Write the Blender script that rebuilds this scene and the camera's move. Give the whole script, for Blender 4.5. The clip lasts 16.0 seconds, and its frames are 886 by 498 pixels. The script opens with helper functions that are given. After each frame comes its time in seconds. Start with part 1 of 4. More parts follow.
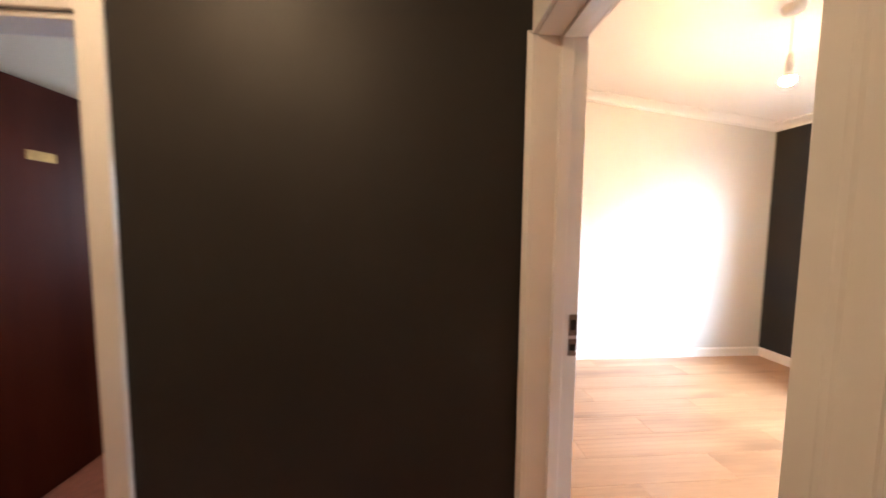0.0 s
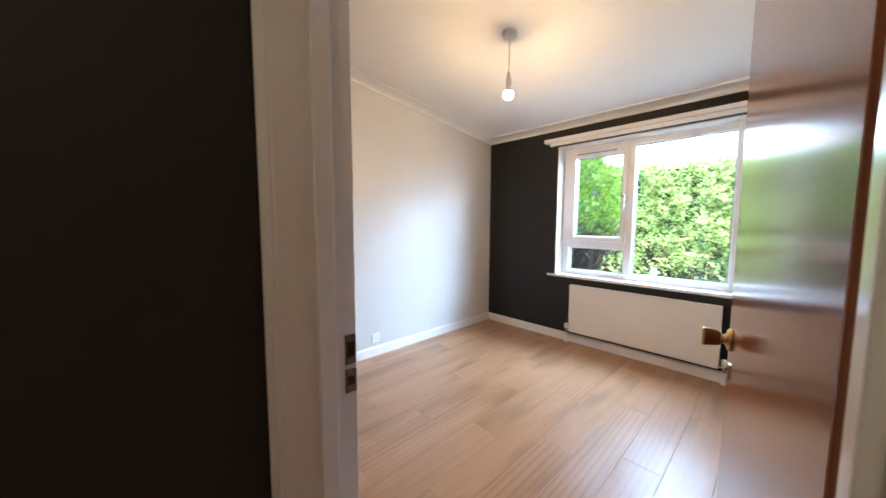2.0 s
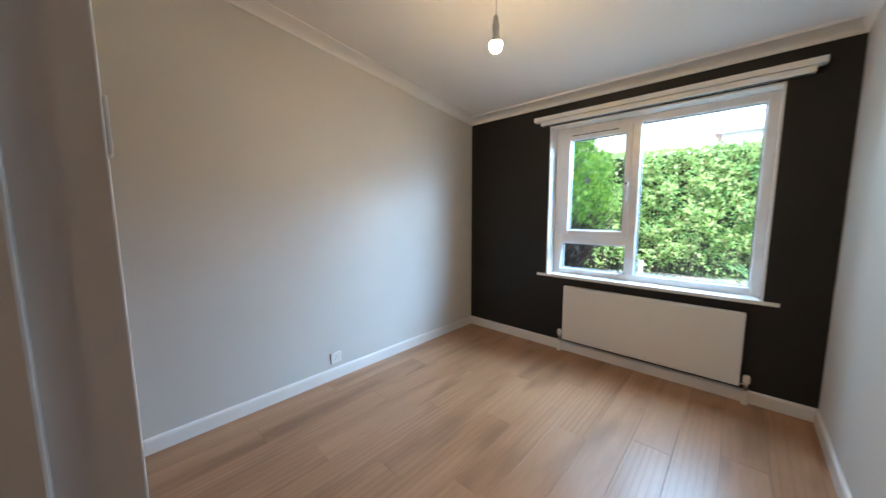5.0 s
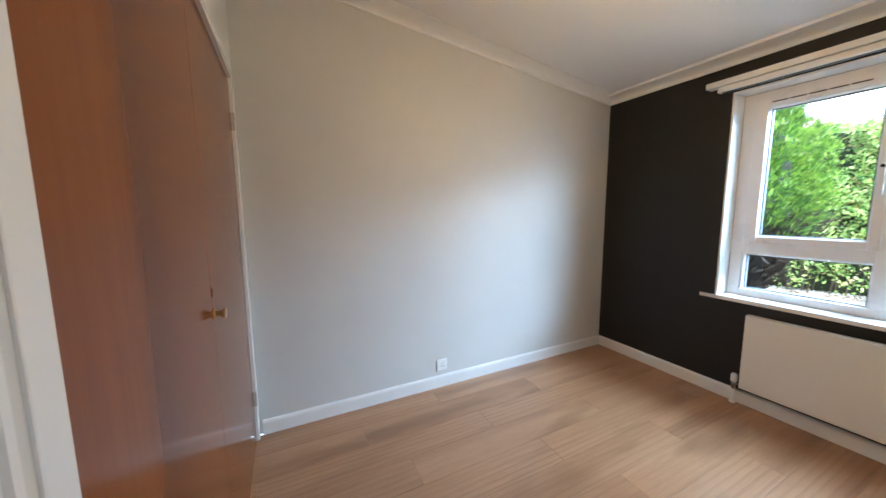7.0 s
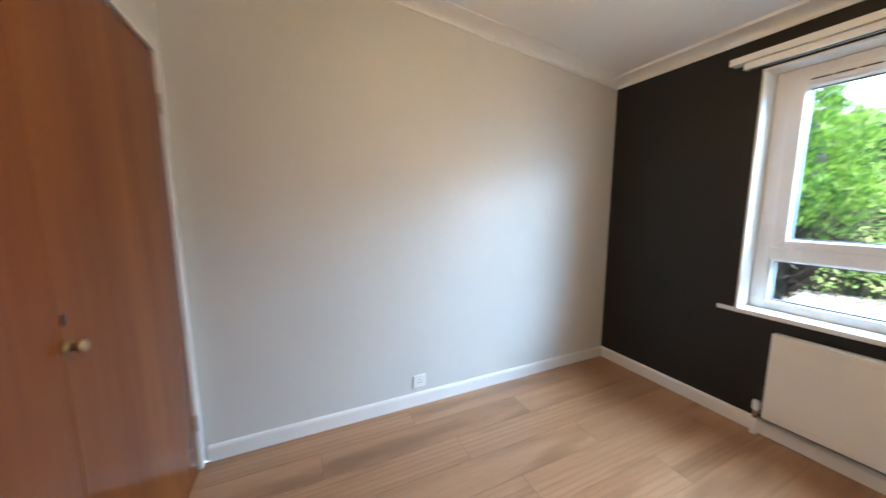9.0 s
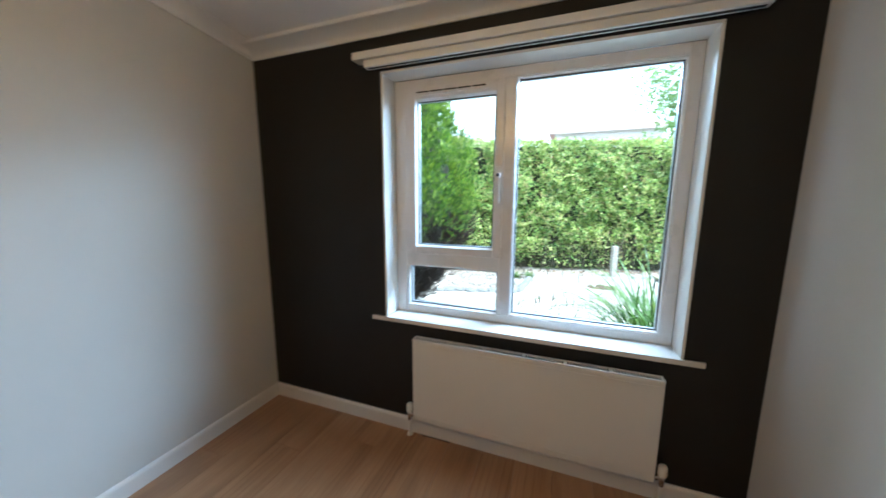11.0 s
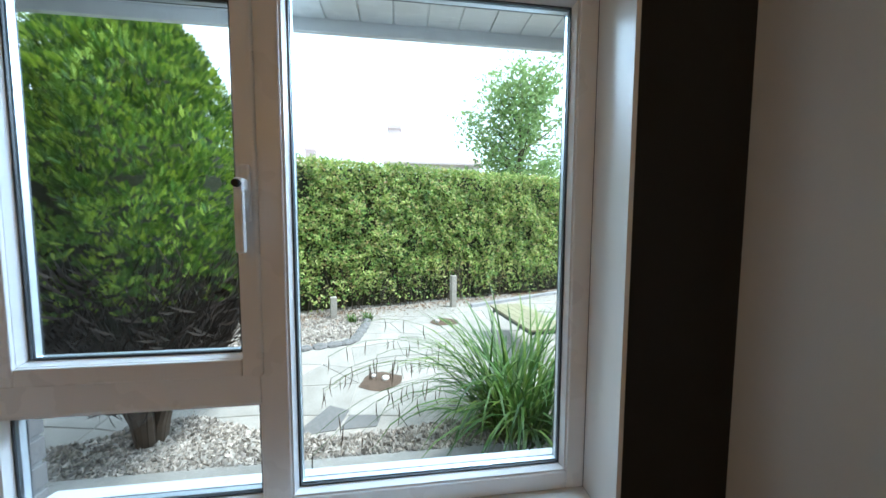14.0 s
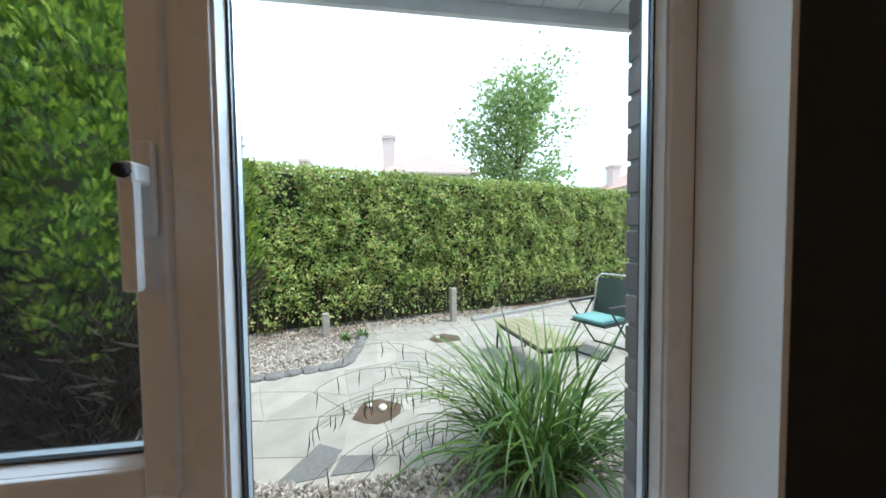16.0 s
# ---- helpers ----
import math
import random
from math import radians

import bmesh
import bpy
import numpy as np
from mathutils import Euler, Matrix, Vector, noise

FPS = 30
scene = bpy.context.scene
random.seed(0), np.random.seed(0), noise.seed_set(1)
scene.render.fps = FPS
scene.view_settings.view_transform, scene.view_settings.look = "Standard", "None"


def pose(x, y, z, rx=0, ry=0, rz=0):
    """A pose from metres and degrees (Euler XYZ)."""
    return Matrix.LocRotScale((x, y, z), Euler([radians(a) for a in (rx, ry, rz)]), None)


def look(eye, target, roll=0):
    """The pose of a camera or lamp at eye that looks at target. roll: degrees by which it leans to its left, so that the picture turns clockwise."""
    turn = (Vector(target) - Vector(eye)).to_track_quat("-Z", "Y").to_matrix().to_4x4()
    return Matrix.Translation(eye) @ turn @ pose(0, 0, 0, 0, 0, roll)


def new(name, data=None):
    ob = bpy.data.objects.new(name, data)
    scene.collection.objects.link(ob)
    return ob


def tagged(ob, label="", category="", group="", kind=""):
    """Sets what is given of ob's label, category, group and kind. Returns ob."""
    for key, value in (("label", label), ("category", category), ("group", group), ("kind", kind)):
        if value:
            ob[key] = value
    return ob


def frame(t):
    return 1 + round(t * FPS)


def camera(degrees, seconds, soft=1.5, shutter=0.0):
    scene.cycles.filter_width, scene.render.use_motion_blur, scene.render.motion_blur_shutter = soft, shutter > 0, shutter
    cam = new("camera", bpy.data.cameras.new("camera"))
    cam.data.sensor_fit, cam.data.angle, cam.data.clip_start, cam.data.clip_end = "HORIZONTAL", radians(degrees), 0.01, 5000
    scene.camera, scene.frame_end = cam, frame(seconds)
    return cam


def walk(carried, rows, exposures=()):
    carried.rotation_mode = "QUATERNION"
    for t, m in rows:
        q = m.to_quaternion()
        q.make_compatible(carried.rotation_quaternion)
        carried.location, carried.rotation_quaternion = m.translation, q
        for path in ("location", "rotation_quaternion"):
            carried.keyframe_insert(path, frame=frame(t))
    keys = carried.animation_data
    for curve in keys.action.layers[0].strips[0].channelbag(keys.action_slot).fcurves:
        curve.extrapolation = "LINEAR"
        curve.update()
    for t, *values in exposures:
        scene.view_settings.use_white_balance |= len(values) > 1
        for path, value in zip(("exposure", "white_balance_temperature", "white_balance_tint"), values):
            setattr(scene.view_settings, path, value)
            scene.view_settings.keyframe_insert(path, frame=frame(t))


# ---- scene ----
cam = camera(108.2, 16.0, shutter=0.5)
PATH = [
    (0, (-0.12, 0.072, 1.316), (0.033, 2.061, 1.172), 0.6),
    (0.5, (-0.069, 0.193, 1.316), (0.457, 2.116, 1.154), 0.7),
    (1, (-0.015, 0.302, 1.313), (0.888, 2.079, 1.16), 0.6),
    (1.5, (0.021, 0.365, 1.298), (1.186, 1.984, 1.145), 0.4),
    (2, (0.068, 0.446, 1.288), (1.443, 1.889, 1.124), 0.2),
    (2.5, (0.108, 0.523, 1.296), (1.618, 1.824, 1.122), 0.3),
    (3, (0.169, 0.601, 1.29), (1.787, 1.761, 1.096), 0.1),
    (3.2, (0.192, 0.623, 1.288), (1.84, 1.737, 1.085), 0.3),
    (5.3, (0.514, 0.829, 1.316), (1.878, 2.272, 1.081), -0.3),
    (5.5, (0.532, 0.863, 1.314), (1.825, 2.369, 1.071), -0.3),
    (6, (0.588, 0.921, 1.317), (1.704, 2.563, 1.078), -0.4),
    (6.5, (0.641, 0.957, 1.334), (1.633, 2.678, 1.099), -0.4),
    (7, (0.682, 0.993, 1.331), (1.554, 2.777, 1.097), -0.4),
    (7.5, (0.751, 1.021, 1.331), (1.508, 2.857, 1.092), -0.5),
    (8, (0.824, 1.059, 1.333), (1.48, 2.934, 1.095), -0.5),
    (8.5, (0.901, 1.08, 1.347), (1.509, 2.97, 1.114), -0.4),
    (9, (0.993, 1.154, 1.349), (1.809, 2.96, 1.084), -0.2),
    (9.5, (1.091, 1.198, 1.35), (2.246, 2.811, 1.096), -0.3),
    (10, (1.245, 1.208, 1.349), (2.758, 2.489, 1.085), -0.0),
    (10.2, (1.37, 1.184, 1.386), (2.97, 2.35, 1.101), 0.0),
    (12.3, (2.311, 1.207, 1.432), (4.299, 1.224, 1.22), 0.3),
    (12.5, (2.385, 1.205, 1.43), (4.374, 1.16, 1.228), 0.3),
    (13, (2.556, 1.19, 1.439), (4.541, 1.019, 1.267), 0.2),
    (13.5, (2.673, 1.179, 1.449), (4.654, 0.951, 1.29), 0.3),
    (14, (2.766, 1.169, 1.459), (4.745, 0.915, 1.324), 0.2),
    (14.5, (2.83, 1.167, 1.464), (4.81, 0.905, 1.349), 0.2),
    (15, (2.904, 1.173, 1.458), (4.883, 0.903, 1.355), -0.1),
    (15.5, (2.984, 1.183, 1.461), (4.964, 0.911, 1.371), -0.0),
    (16, (3.068, 1.189, 1.467), (5.046, 0.906, 1.391), -0.6),
]
EXPOSURES = [(0.0, 3.65, 5950, 14), (1.0, 3.2, 5500, 11), (2.0, 2.55, 5050, 6), (3.0, 2.2, 4900, 4), (5.5, 1.85, 4950, 1),
             (8.5, 2.28, 5150, 4), (10.0, 1.75, 5050, 0), (12.5, 0.95, 5300, 3), (14.0, 0.45, 5500, 4), (16.0, 0.05, 5850, 7)]
walk(cam, [(t, look(eye, target, roll)) for t, eye, target, roll in PATH], EXPOSURES)

# ---- daylight ----
world = bpy.data.worlds.new("world")
scene.world = world
world.use_nodes = True
wn, wl = world.node_tree.nodes, world.node_tree.links
wbg = wn["Background"]
sky = wn.new("ShaderNodeTexSky")
sky.sky_type, sky.sun_disc = "NISHITA", False
sky.sun_elevation, sky.sun_rotation = radians(64), radians(200)
sky.dust_density, sky.air_density = 3.0, 1.0
cloud = wn.new("ShaderNodeMix")
cloud.data_type = "RGBA"
cloud.inputs["Factor"].default_value = 0.7
cloud.inputs["B"].default_value = (15.0, 16.4, 18.0, 1)
wl.new(sky.outputs["Color"], cloud.inputs["A"])
wl.new(cloud.outputs["Result"], wbg.inputs["Color"])
wbg.inputs["Strength"].default_value = 0.15

sun = new("sun", bpy.data.lights.new("sun", "SUN"))
sun.data.energy, sun.data.angle, sun.data.color = 4.9, radians(14), (1.0, 0.95, 0.88)
sun.matrix_world = look((0, 0, 10), (1.0, 2.8, 10 - 6.2))


# the sky's light in the window's opening: from over the hedge, and from the high sky past the eaves
for place, aim, wide_, high_, watts, spread in (((4.10, 1.05, 2.10), (2.75, 2.85, 0.45), 0.85, 0.40, 11, 170),
                                                ((4.75, 0.30, 2.60), (2.65, 2.90, 0.50), 1.60, 0.70, 29, 95)):
    skylamp = new("window_skylight", bpy.data.lights.new("window_skylight", "AREA"))
    skylamp.data.shape, skylamp.data.size, skylamp.data.size_y = "RECTANGLE", wide_, high_
    skylamp.data.energy, skylamp.data.color, skylamp.data.spread = watts, (0.70, 0.86, 1.0), radians(spread)
    skylamp.matrix_world = look(place, aim)


# ---- materials ----
def base(name, rough=0.5, metal=0.0, spec=0.5):
    m = bpy.data.materials.new(name)
    m.use_nodes = True
    b = m.node_tree.nodes["Principled BSDF"]
    b.inputs["Roughness"].default_value, b.inputs["Metallic"].default_value = rough, metal
    b.inputs["Specular IOR Level"].default_value = spec
    return m, m.node_tree.nodes, m.node_tree.links, b


def coords(n, l, scale=(1, 1, 1), source="Object"):
    tc, mp = n.new("ShaderNodeTexCoord"), n.new("ShaderNodeMapping")
    mp.inputs["Scale"].default_value = scale
    l.new(tc.outputs[source], mp.inputs["Vector"])
    return mp.outputs["Vector"]


def ntex(n, l, vec, scale, detail=4, rough=0.55, distort=0.0):
    t = n.new("ShaderNodeTexNoise")
    t.inputs["Scale"].default_value, t.inputs["Detail"].default_value = scale, detail
    t.inputs["Roughness"].default_value, t.inputs["Distortion"].default_value = rough, distort
    if vec is not None:
        l.new(vec, t.inputs["Vector"])
    return t.outputs["Fac"]


def ramp(n, l, fac, stops):
    r = n.new("ShaderNodeValToRGB")
    e = r.color_ramp.elements
    while len(e) < len(stops):
        e.new(0.5)
    for el, (p, c) in zip(e, stops):
        el.position, el.color = p, (*c, 1)
    l.new(fac, r.inputs["Fac"])
    return r.outputs["Color"]


def mixc(n, l, fac, a, b, mode="MIX"):
    x = n.new("ShaderNodeMix")
    x.data_type, x.blend_type = "RGBA", mode
    for key, v in (("Factor", fac), ("A", a), ("B", b)):
        if isinstance(v, bpy.types.NodeSocket):
            l.new(v, x.inputs[key])
        else:
            x.inputs[key].default_value = v if key == "Factor" else (*v, 1)
    return x.outputs["Result"]


def bump(n, l, b, fac, strength, dist=0.002):
    x = n.new("ShaderNodeBump")
    x.inputs["Strength"].default_value, x.inputs["Distance"].default_value = strength, dist
    l.new(fac, x.inputs["Height"])
    l.new(x.outputs["Normal"], b.inputs["Normal"])


def plain(name, color, rough=0.5, metal=0.0, vary=0.06, scale=3.0, grain=60.0, bumps=0.08, spec=0.5):
    """A painted, moulded or metal surface with slight unevenness at two scales."""
    m, n, l, b = base(name, rough, metal, spec)
    v = coords(n, l)
    lo = [max(0.0, c * (1 - vary)) for c in color]
    hi = [min(1.0, c * (1 + vary)) for c in color]
    l.new(ramp(n, l, ntex(n, l, v, scale, 5), [(0.3, lo), (0.7, hi)]), b.inputs["Base Color"])
    fine = ntex(n, l, v, grain, 3)
    bump(n, l, b, fine, bumps)
    mr = n.new("ShaderNodeMapRange")
    mr.inputs["To Min"].default_value, mr.inputs["To Max"].default_value = rough * 0.85, min(1, rough * 1.15)
    l.new(ntex(n, l, v, scale * 2.3, 3), mr.inputs["Value"])
    l.new(mr.outputs["Result"], b.inputs["Roughness"])
    return m


def wood(name, dark, mid, light, axis="Z", rough=0.25, per_object=0.0, spec=0.5, ring=7.0, knots=False, coat=0.0, grain_mix=0.25, cathedral=0.0):
    m, n, l, b = base(name, rough, 0.0, spec)
    k = {"Z": (1, 1, 0.06), "X": (0.07, 1, 1), "Y": (1, 0.07, 1)}[axis]
    v = coords(n, l, k)
    if per_object:
        oi = n.new("ShaderNodeObjectInfo")
        sc = n.new("ShaderNodeVectorMath")
        sc.operation = "SCALE"
        sc.inputs[0].default_value = (31.0, 17.0, 23.0)
        l.new(oi.outputs["Random"], sc.inputs["Scale"])
        ad = n.new("ShaderNodeVectorMath")
        l.new(v, ad.inputs[0])
        l.new(sc.outputs["Vector"], ad.inputs[1])
        v = ad.outputs["Vector"]
    broad = ntex(n, l, v, ring, 4, 0.5, 0.3)
    col = ramp(n, l, broad, [(0.28, dark), (0.5, mid), (0.72, light)])
    fine = ntex(n, l, v, ring * 16, 5, 0.65)
    col = mixc(n, l, grain_mix, col, ramp(n, l, fine, [(0.35, [c * 0.72 for c in mid]), (0.6, light)]))
    if cathedral:
        wv = n.new("ShaderNodeTexWave")
        wv.wave_type, wv.bands_direction, wv.wave_profile = "BANDS", "Y", "SAW"
        wv.inputs["Scale"].default_value, wv.inputs["Distortion"].default_value = 9.0, 7.0
        wv.inputs["Detail"].default_value, wv.inputs["Detail Scale"].default_value = 2.0, 0.45
        l.new(v, wv.inputs["Vector"])
        patch = ramp(n, l, ntex(n, l, v, 2.2, 2), [(0.40, (0, 0, 0)), (0.62, (cathedral, cathedral, cathedral))])
        lines = ramp(n, l, wv.outputs["Fac"], [(0.55, (0, 0, 0)), (0.95, (1, 1, 1))])
        col = mixc(n, l, mixc(n, l, 1.0, patch, lines, "MULTIPLY"), col, [c * 0.75 for c in dark])
    if knots:
        kn = n.new("ShaderNodeTexNoise")
        kn.inputs["Scale"].default_value = 5.5
        kn.inputs["Detail"].default_value = 2
        mp2 = n.new("ShaderNodeMapping")
        mp2.inputs["Scale"].default_value = (3.2, 1.0, 1.0)
        l.new(v, mp2.inputs["Vector"])
        l.new(mp2.outputs["Vector"], kn.inputs["Vector"])
        col = mixc(n, l, ramp(n, l, kn.outputs["Fac"], [(0.55, (0, 0, 0)), (0.74, (0.62, 0.62, 0.62))]), col, [c * 0.55 for c in dark])
    if per_object:
        hsv = n.new("ShaderNodeHueSaturation")
        mr = n.new("ShaderNodeMapRange")
        mr.inputs["To Min"].default_value, mr.inputs["To Max"].default_value = 1 - per_object, 1 + per_object
        l.new(oi.outputs["Random"], mr.inputs["Value"])
        l.new(mr.outputs["Result"], hsv.inputs["Value"])
        l.new(col, hsv.inputs["Color"])
        col = hsv.outputs["Color"]
    l.new(col, b.inputs["Base Color"])
    b.inputs["Coat Weight"].default_value, b.inputs["Coat Roughness"].default_value = coat, 0.12
    bump(n, l, b, fine, 0.08, 0.001)
    return m


def leafy(name, stops, rough=0.5, trans=0.25):
    m, n, l, b = base(name, rough)
    g = n.new("ShaderNodeNewGeometry")
    col = ramp(n, l, g.outputs["Random Per Island"], stops)
    big = ntex(n, l, coords(n, l), 1.6, 4)
    col = mixc(n, l, ramp(n, l, big, [(0.42, (0, 0, 0)), (0.75, (0.4, 0.4, 0.4))]), col, stops[0][1])
    l.new(col, b.inputs["Base Color"])
    tr = n.new("ShaderNodeBsdfTranslucent")
    l.new(col, tr.inputs["Color"])
    mx = n.new("ShaderNodeMixShader")
    mx.inputs["Fac"].default_value = trans
    l.new(b.outputs["BSDF"], mx.inputs[1])
    l.new(tr.outputs["BSDF"], mx.inputs[2])
    l.new(mx.outputs["Shader"], n["Material Output"].inputs["Surface"])
    return m


def rocky(name, stops, rough=0.85, scale=6.0, fine=60.0, source="Object", vary=0.15, bumps=0.5, island=False):
    m, n, l, b = base(name, rough)
    v = coords(n, l, source=source)
    col = ramp(n, l, ntex(n, l, v, scale, 6, 0.62), stops)
    f = ntex(n, l, v, fine, 5, 0.7)
    col = mixc(n, l, 0.3, col, ramp(n, l, f, [(0.3, [c * 0.6 for c in stops[0][1]]), (0.7, stops[-1][1])]))
    hsv = n.new("ShaderNodeHueSaturation")
    mr = n.new("ShaderNodeMapRange")
    mr.inputs["To Min"].default_value, mr.inputs["To Max"].default_value = 1 - vary, 1 + vary
    if island:
        l.new(n.new("ShaderNodeNewGeometry").outputs["Random Per Island"], mr.inputs["Value"])
    else:
        l.new(n.new("ShaderNodeObjectInfo").outputs["Random"], mr.inputs["Value"])
    l.new(mr.outputs["Result"], hsv.inputs["Value"])
    l.new(col, hsv.inputs["Color"])
    l.new(hsv.outputs["Color"], b.inputs["Base Color"])
    bump(n, l, b, f, bumps, 0.004)
    return m


M_CHARCOAL = plain("charcoal_paint", (0.0110, 0.0100, 0.0095), 0.58, vary=0.10, scale=2.0, grain=220, bumps=0.12, spec=0.42)
M_HALLDARK = plain("dark_hall_paint", (0.026, 0.0235, 0.022), 0.62, vary=0.10, scale=2.0, grain=200, bumps=0.12, spec=0.28)
M_GREYWALL = plain("pale_grey_paint", (0.61, 0.60, 0.57), 0.62, vary=0.03, scale=1.5, grain=240, bumps=0.10, spec=0.3)
M_CEIL = plain("ceiling_white", (0.78, 0.78, 0.77), 0.75, vary=0.03, scale=1.2, grain=160, bumps=0.15)
M_CREAM = plain("cream_wall_paint", (0.62, 0.55, 0.45), 0.6, vary=0.04, scale=1.5, grain=200, bumps=0.12)
M_GLOSS = plain("white_gloss_paint", (0.76, 0.75, 0.73), 0.25, vary=0.03, scale=4.0, grain=35, bumps=0.06)
M_UPVC = plain("white_upvc", (0.80, 0.80, 0.80), 0.28, vary=0.02, scale=2.0, grain=50, bumps=0.02)
M_RAD = plain("radiator_enamel", (0.76, 0.75, 0.72), 0.35, vary=0.02, scale=2.5, grain=40, bumps=0.03)
M_PLASTIC = plain("white_plastic", (0.78, 0.78, 0.76), 0.4, vary=0.02, grain=80, bumps=0.02)
M_DARKSLOT = plain("dark_gap", (0.012, 0.012, 0.012), 0.8, vary=0.2)
M_RUBBER = plain("black_gasket", (0.015, 0.016, 0.02), 0.55, vary=0.1)
M_CHROME = plain("chrome", (0.70, 0.70, 0.70), 0.22, 1.0, vary=0.08, scale=30)
M_KNOBMETAL = plain("dulled_brass", (0.42, 0.30, 0.16), 0.30, 0.9, vary=0.2, scale=60)
M_HINGE = plain("dull_hinge_metal", (0.50, 0.47, 0.43), 0.45, 0.3, vary=0.15, scale=40)
M_SPACER = plain("spacer_aluminium", (0.62, 0.66, 0.72), 0.38, 0.6, vary=0.05, scale=20)
M_BRASS = plain("aged_brass", (0.48, 0.33, 0.14), 0.30, 1.0, vary=0.18, scale=40)
M_BRONZE = plain("dark_bronze", (0.055, 0.030, 0.016), 0.42, 0.5, vary=0.25, scale=40)
M_STEELKEEP = plain("tarnished_steel", (0.28, 0.24, 0.20), 0.42, 0.9, vary=0.25, scale=50)
M_DOOR = wood("varnished_sapele", (0.10, 0.030, 0.012), (0.185, 0.062, 0.024), (0.27, 0.105, 0.042), "Z", 0.16, ring=5.0)
M_WARD = wood("varnished_teak_veneer", (0.098, 0.026, 0.006), (0.180, 0.052, 0.011), (0.250, 0.080, 0.016), "Z", 0.15, per_object=0.03, spec=0.22, ring=2.6, grain_mix=0.15)
M_DARKDOOR = wood("dark_red_door", (0.030, 0.006, 0.004), (0.055, 0.011, 0.006), (0.075, 0.017, 0.009), "Z", 0.5, ring=5.0, spec=0.08)
M_KNOBWOOD = wood("knob_wood", (0.10, 0.035, 0.012), (0.20, 0.08, 0.03), (0.30, 0.13, 0.05), "Z", 0.2, ring=30.0)
M_OAK = wood("oak_laminate", (0.290, 0.150, 0.072), (0.370, 0.206, 0.106), (0.435, 0.256, 0.138), "X", 0.33, per_object=0.018, ring=9.0, knots=True, coat=0.10, cathedral=0.55)
M_CARPET = plain("red_brown_carpet", (0.30, 0.11, 0.07), 0.95, vary=0.15, scale=20, grain=300, bumps=0.8)
M_HEDGE = leafy("hedge_leaves", [(0.0, (0.080, 0.170, 0.040)), (0.25, (0.240, 0.370, 0.075)), (0.6, (0.430, 0.530, 0.135)), (0.88, (0.620, 0.620, 0.230)), (1.0, (0.48, 0.31, 0.15))], 0.42, 0.40)
M_CONIFER = leafy("conifer_sprays", [(0.0, (0.026, 0.066, 0.009)), (0.5, (0.115, 0.225, 0.020)), (1.0, (0.390, 0.510, 0.048))], 0.6, 0.3)
M_LITTER = leafy("fallen_leaves", [(0.0, (0.10, 0.055, 0.028)), (0.6, (0.22, 0.13, 0.07)), (1.0, (0.34, 0.22, 0.12))], 0.7, 0.1)
M_TREELEAF = leafy("tree_leaves", [(0.0, (0.17, 0.28, 0.09)), (0.6, (0.31, 0.44, 0.15)), (1.0, (0.44, 0.54, 0.22))], 0.5, 0.45)
M_GRASS = leafy("strap_leaves", [(0.0, (0.030, 0.080, 0.011)), (0.6, (0.080, 0.175, 0.024)), (1.0, (0.20, 0.29, 0.055))], 0.42, 0.25)
M_SEED = plain("brown_seed_heads", (0.075, 0.048, 0.028), 0.8, vary=0.3, scale=20)
M_TWIG = rocky("bark_and_twigs", [(0.3, (0.06, 0.042, 0.028)), (0.7, (0.15, 0.11, 0.075))], 0.9, 12, 80)
M_STEM = rocky("hedge_stems", [(0.3, (0.075, 0.058, 0.040)), (0.7, (0.19, 0.15, 0.10))], 0.9, 12, 80)
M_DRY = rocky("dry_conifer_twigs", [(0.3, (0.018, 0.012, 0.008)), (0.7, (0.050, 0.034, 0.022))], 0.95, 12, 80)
M_POST = rocky("weathered_post", [(0.3, (0.24, 0.22, 0.18)), (0.7, (0.38, 0.35, 0.30))], 0.85, 8, 70)
M_STONE = rocky("paving_stone", [(0.25, (0.235, 0.225, 0.195)), (0.5, (0.35, 0.33, 0.29)), (0.8, (0.45, 0.42, 0.37))], 0.8, 3.2, 55, vary=0.08, bumps=0.35)
M_DARKSLAB = rocky("dark_aggregate_slab", [(0.3, (0.12, 0.12, 0.115)), (0.7, (0.24, 0.235, 0.225))], 0.9, 30, 180, vary=0.06)
M_JOINT = rocky("mortar_bed", [(0.3, (0.27, 0.25, 0.215)), (0.7, (0.40, 0.37, 0.32))], 0.95, 5, 60)
M_SOIL = rocky("soil", [(0.3, (0.07, 0.05, 0.035)), (0.7, (0.16, 0.11, 0.075))], 0.95, 9, 70)
M_EARTH = rocky("earth", [(0.3, (0.13, 0.115, 0.08)), (0.7, (0.22, 0.20, 0.14))], 0.95, 1.5, 20)
M_PEBBLE = rocky("gravel_pebbles", [(0.3, (0.27, 0.235, 0.195)), (0.7, (0.48, 0.43, 0.37))], 0.75, 20, 90, vary=0.5, bumps=0.2, island=True)
M_CONCRETE = rocky("concrete_strip", [(0.3, (0.25, 0.25, 0.25)), (0.7, (0.36, 0.36, 0.355))], 0.85, 5, 90)
M_BRICK = rocky("grey_brown_brick", [(0.3, (0.10, 0.088, 0.082)), (0.7, (0.20, 0.175, 0.16))], 0.85, 10, 90, vary=0.2)
M_MORTAR = rocky("pale_mortar", [(0.3, (0.13, 0.125, 0.12)), (0.7, (0.21, 0.20, 0.19))], 0.9, 15, 120)
M_TABLE = rocky("mossy_table_wood", [(0.3, (0.20, 0.185, 0.10)), (0.7, (0.34, 0.32, 0.20))], 0.75, 7, 60)
